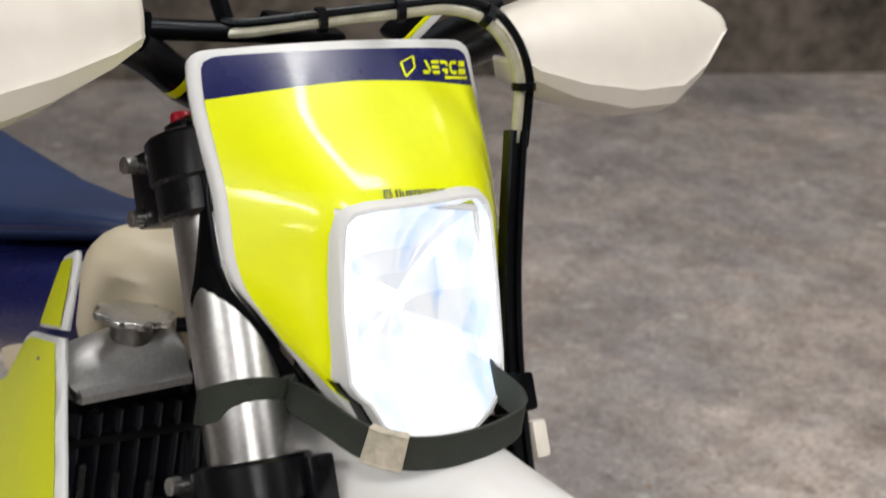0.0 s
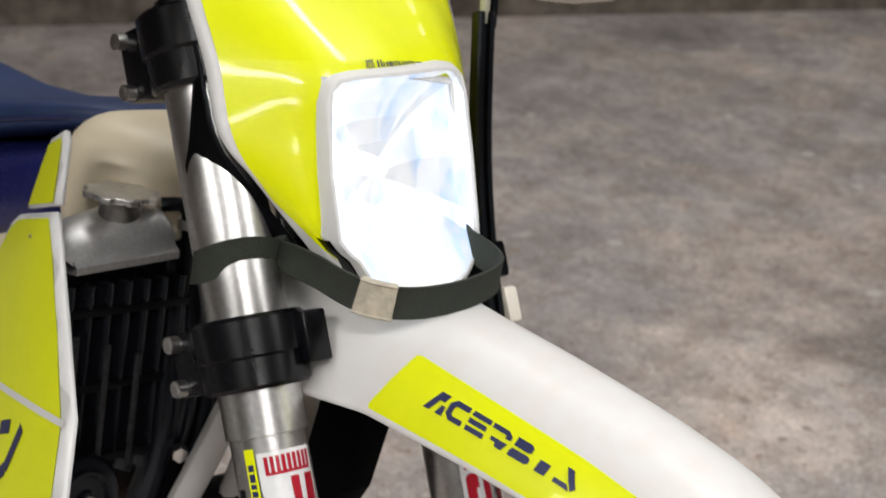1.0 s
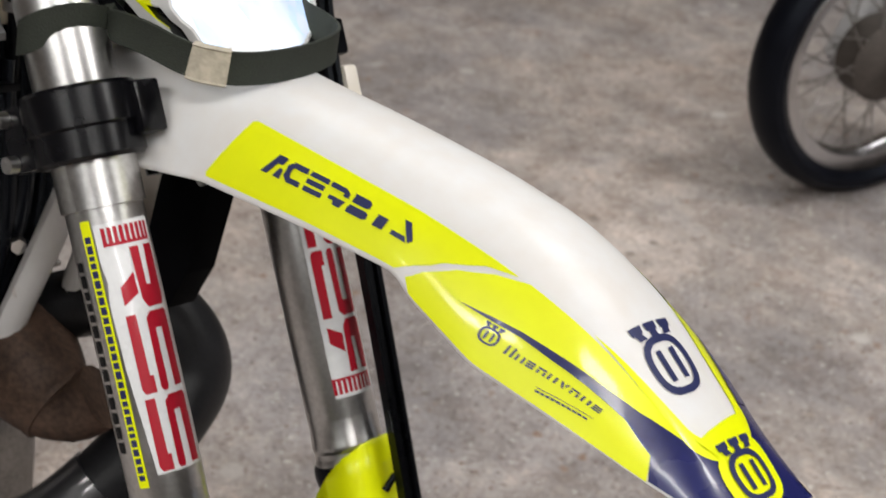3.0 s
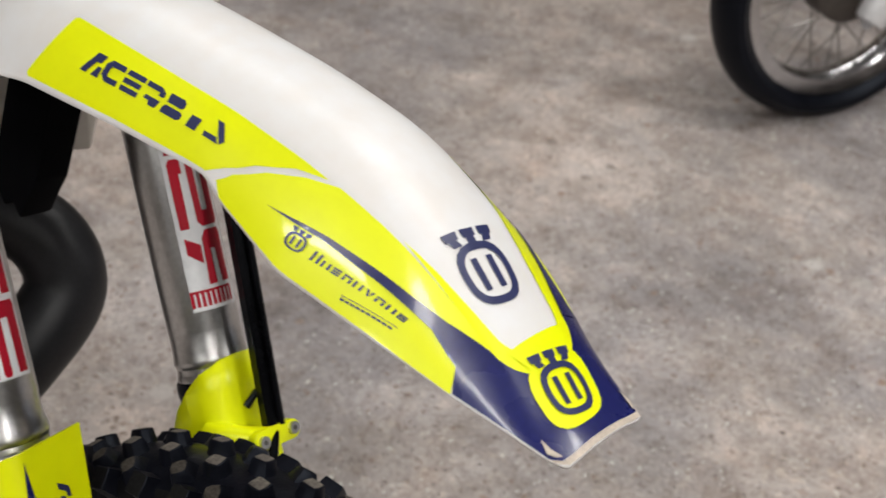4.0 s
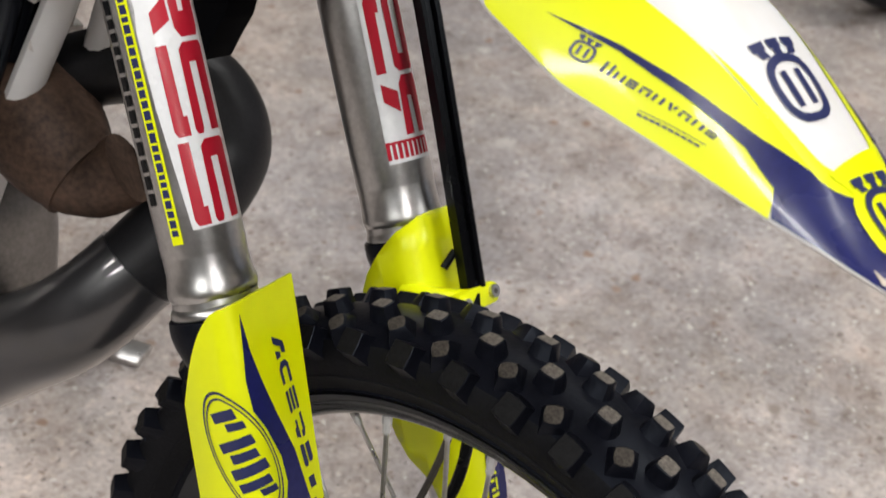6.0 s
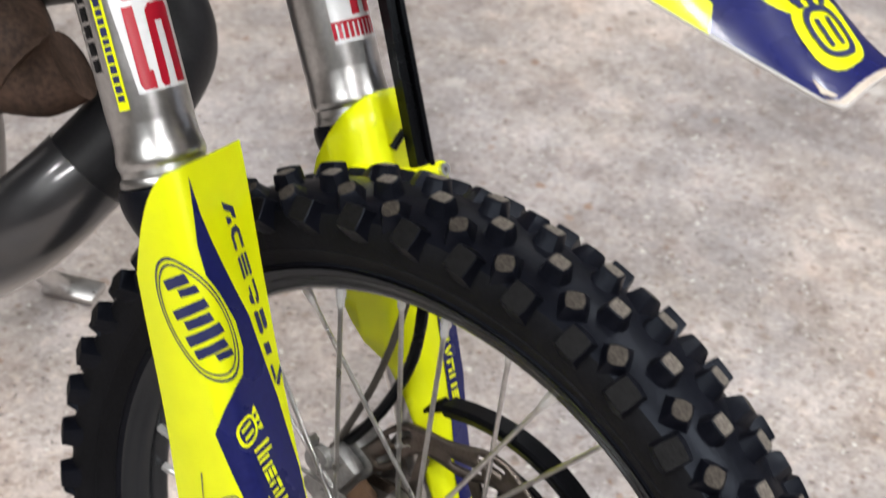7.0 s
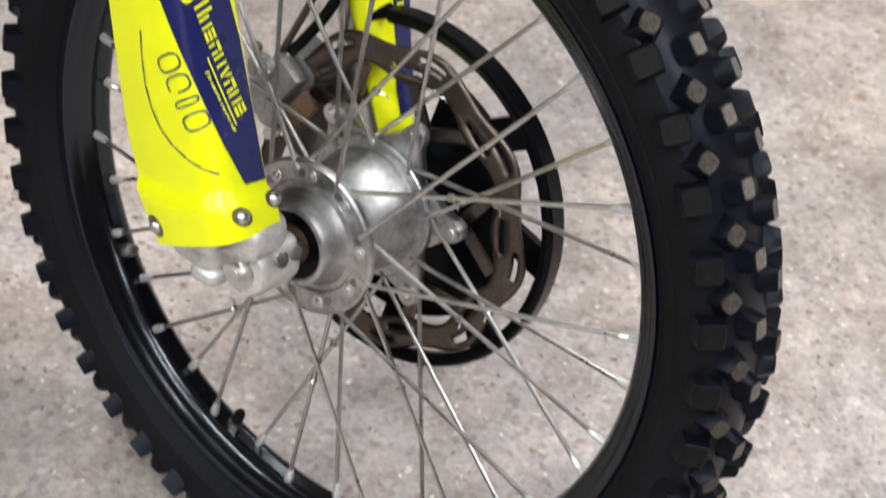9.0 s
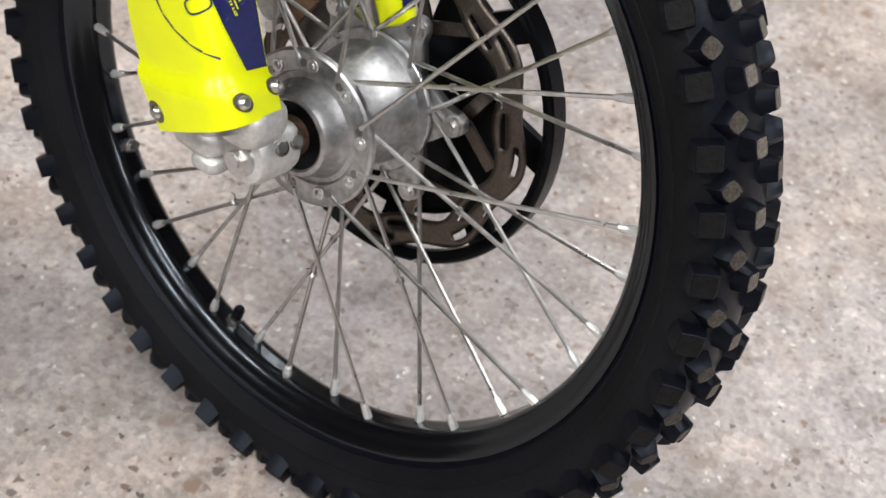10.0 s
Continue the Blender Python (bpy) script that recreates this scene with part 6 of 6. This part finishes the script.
pipe = [(-0.50, 0.020, 0.685, 0.030), (-0.45, 0.065, 0.706, 0.034), (-0.410, 0.100, 0.690, 0.036), (-0.388, 0.110, 0.645, 0.037), (-0.385, 0.070, 0.595, 0.037), (-0.403, 0.020, 0.537, 0.038), (-0.44, -0.002, 0.487, 0.041), (-0.51, -0.006, 0.430, 0.044), (-0.60, -0.01, 0.360, 0.046), (-0.70, 0.0, 0.330, 0.04)]
pp = smooth_path([p[:3] for p in pipe], 8)
rr = [float(np.interp(i / 8, range(len(pipe)), [p[3] for p in pipe])) for i in range(len(pp))]
exhaust = part("exhaust_pipe", sweep(pp[:46], ring(1.0, 24), up=(0, 1, 0), scale=rr[:46]), mat("sooty_black_pipe", (0.012, 0.012, 0.014), 0.45, vary=0.2, scale=30, fine=300, bump=0.08, gloss=0.3), bike, "sooty black exhaust bend")
part("pipe_guard", sweep(pp[38:], ring(1.0, 28), up=(0, 1, 0), scale=[r + 0.0025 for r in rr[38:]]), CARBON, exhaust, "glossy dark carbon pipe guard")
part("guard_rail", sweep([p + Vector((0.012, -0.004, 0.041)) for p in pp[42:60]], ring(0.008, 8)), mat("bronze_guard_rail", (0.22, 0.15, 0.09), 0.4, metal=0.8, vary=0.2, scale=40), exhaust)
hp = smooth_path([(-0.58, 0.0, 0.690), (-0.52, -0.002, 0.672), (-0.465, -0.004, 0.640), (-0.430, 0.004, 0.622), (-0.405, 0.02, 0.640)], 6)
header = part("exhaust_header", sweep(hp, ring(1.0, 22), up=(0, 1, 0), scale=[0.030 + 0.020 * math.sin(math.pi * min(1, k / 18)) for k in range(len(hp))]), RUST, bike, "rusty brown exhaust header")
for k in (6, 16):
    d = (hp[k + 1] - hp[k - 1]).normalized()
    part("header_flange", sweep([hp[k] - d * 0.004, hp[k] + d * 0.004], ring(0.030 + 0.024 * math.sin(math.pi * k / 18), 22), up=(0, 1, 0)), RUST, header)
# Engine mass out of view, added to block lamp light from the floor.
part("unseen_crankcase", rounded_body(-0.70, 0.0, 0.45, 0.155, 0.105, 0.145, 3.6), DARK_STEEL, bike, "dull grey engine case, unseen, added to shade the floor")
part("cylinder", block(pose(-0.60, 0.0, 0.70, 0, 18, 0), 0.12, 0.13, 0.16, 0.012), DARK_STEEL, bike)
for k in range(5):
    part("cooling_rib", block(pose(-0.60, 0.0, 0.65 + 0.026 * k, 0, 18, 0), 0.135, 0.145, 0.005, 0.001), DARK_STEEL, bike)
part("down_tube", sweep([(-0.405, -0.012, 0.88), (-0.44, -0.022, 0.78), (-0.50, -0.030, 0.635), (-0.53, -0.03, 0.56)], ring(0.016, 12, 0.012)), WHITE, bike, "white frame down tube")
part("down_tube", sweep([(-0.405, 0.012, 0.88), (-0.44, 0.030, 0.78), (-0.50, 0.045, 0.635), (-0.53, 0.05, 0.56)], ring(0.016, 12, 0.012)), WHITE, bike, "white frame down tube")


def left_shroud_at(x, z):
    return Vector((x, 0.130 + 0.30 * (x + 0.45) - 0.15 * (z - 0.85), z))


def left_shroud_shape(x, z):
    n = normal_of(left_shroud_at, x, z, 0.004, 0.004)
    return left_shroud_at(x, z), n


panel("shroud_panel", [(-0.60, 0.96), (-0.50, 0.975), (-0.42, 0.90), (-0.40, 0.83), (-0.42, 0.76), (-0.50, 0.73), (-0.62, 0.80)], CREAM, bike, left_shroud_shape, "cream plastic shroud, inner face")
flap = [(-0.356, 0.783), (-0.338, 0.766), (-0.327, 0.772), (-0.318, 0.762), (-0.310, 0.780), (-0.300, 0.800), (-0.288, 0.862), (-0.276, 0.915), (-0.335, 0.905)]
part("mud_flap", prism(flap, Matrix(((1, 0, 0, 0), (0, 0, -1, 0.035), (0, 1, 0, 0), (0, 0, 0, 1))), 0.030, 0.002), FLAP, bike, "black rubber mud flap")
part("flap_bolt", rod((-0.294, 0.005, 0.880), (-0.294, 0.002, 0.880), 0.004, 10), STEEL, bike)
fender_under = block(pose(-0.275, 0.0, 0.935, 0, 10, 0), 0.075, 0.13, 0.030, 0.006)
part("fender_mount", fender_under, WHITE, bike)
inv = bike.matrix_world.inverted()
foot = inv @ Vector((-0.845, 0.412, 0.006))
knee = inv @ Vector((-0.835, 0.30, 0.16))
hinge = inv @ Vector((-0.80, 0.16, 0.34))
stand = part("side_stand", sweep(smooth_path([hinge, knee, foot + (knee - foot) * 0.08]), ring(0.012, 14)), STEEL, bike, "plated steel side stand")
part("stand_foot", block(bike.matrix_world.inverted() @ pose(-0.842, 0.420, 0.006, 0, 0, 20), 0.075, 0.040, 0.010, 0.003), STEEL, stand)

# ---- a second motorcycle parked behind ----
parked = tagged(new("parked_motorcycle"), "dark motorcycle with a chrome spoked wheel parked behind", "motorcycle")
parked.matrix_world = pose(-0.51, 2.19, 0.0, 0, 0, 62)
RW = 0.30
wp = pose(0, 0, RW, 90, 0, 0)
CHROME = mat("dull_chrome", (0.70, 0.70, 0.72), 0.20, metal=1.0, vary=0.08, scale=20)
SILVER = mat("silver_paint", (0.72, 0.72, 0.73), 0.35, metal=0.3, vary=0.05, scale=20)
road = [(0.240, 0.026), (0.246, 0.036), (0.260, 0.046), (0.276, 0.046), (0.290, 0.034), (0.298, 0.018), (0.300, 0.0)]
part("tyre", lathe(road + [(r, -h) for r, h in reversed(road[:-1])], wp, 96), RUBBER, parked, "black road tyre")
rimp = [(0.206, 0.0), (0.208, 0.014), (0.214, 0.026), (0.232, 0.031), (0.242, 0.035), (0.245, 0.031), (0.238, 0.022)]
p_rim = part("wheel_rim", lathe(rimp + [(r, -h) for r, h in reversed(rimp)], wp, 72, closed=True), CHROME, parked, "dull chrome rim")
part("wheel_hub", lathe([(0.0, -0.05), (0.05, -0.05), (0.085, -0.03), (0.085, 0.03), (0.05, 0.05), (0.0, 0.05)], wp, 40), mat("brown_drum", (0.10, 0.085, 0.075), 0.6, metal=0.4, vary=0.2, scale=30), parked, "brown brake drum")
for k in range(36):
    a0, a1 = radians(10 * k + (24 if k % 2 else -24)), radians(10 * k)
    yy = -0.03 if k % 4 < 2 else 0.03
    part("spoke", rod((0.080 * math.cos(a0), yy, RW + 0.080 * math.sin(a0)), (0.207 * math.cos(a1), 0, RW + 0.207 * math.sin(a1)), 0.0018, 6), DARK_STEEL, p_rim)
for sy in (-0.11, 0.11):
    part("fork_leg", sweep(smooth_path([(-0.012, sy, RW - 0.045), (0.0, sy, RW - 0.02), (0.10, sy, RW + 0.20), (0.30, sy, RW + 0.62)], 4), ring(1.0, 18), scale=[0.018, 0.026, 0.030, 0.032] + [0.032] * 9), SILVER, parked, "silver painted fork leg")
arc = [(0.345 * math.cos(radians(a)), 0, RW + 0.345 * math.sin(radians(a))) for a in range(20, 141, 10)]
part("mudguard", sweep(arc, [(-0.06, -0.012), (-0.04, 0.004), (0.04, 0.004), (0.06, -0.012), (0.06, -0.016), (0.04, 0.0), (-0.04, 0.0), (-0.06, -0.016)], up=(0.01, 0, 1)), BLACK, parked, "black mudguard")
part("engine", rounded_body(0.62, 0.0, 0.42, 0.20, 0.15, 0.20, 3.5), DARK_STEEL, parked)
part("fuel_tank", rounded_body(0.62, 0.0, 0.86, 0.25, 0.13, 0.12, 2.6), BLACK, parked)
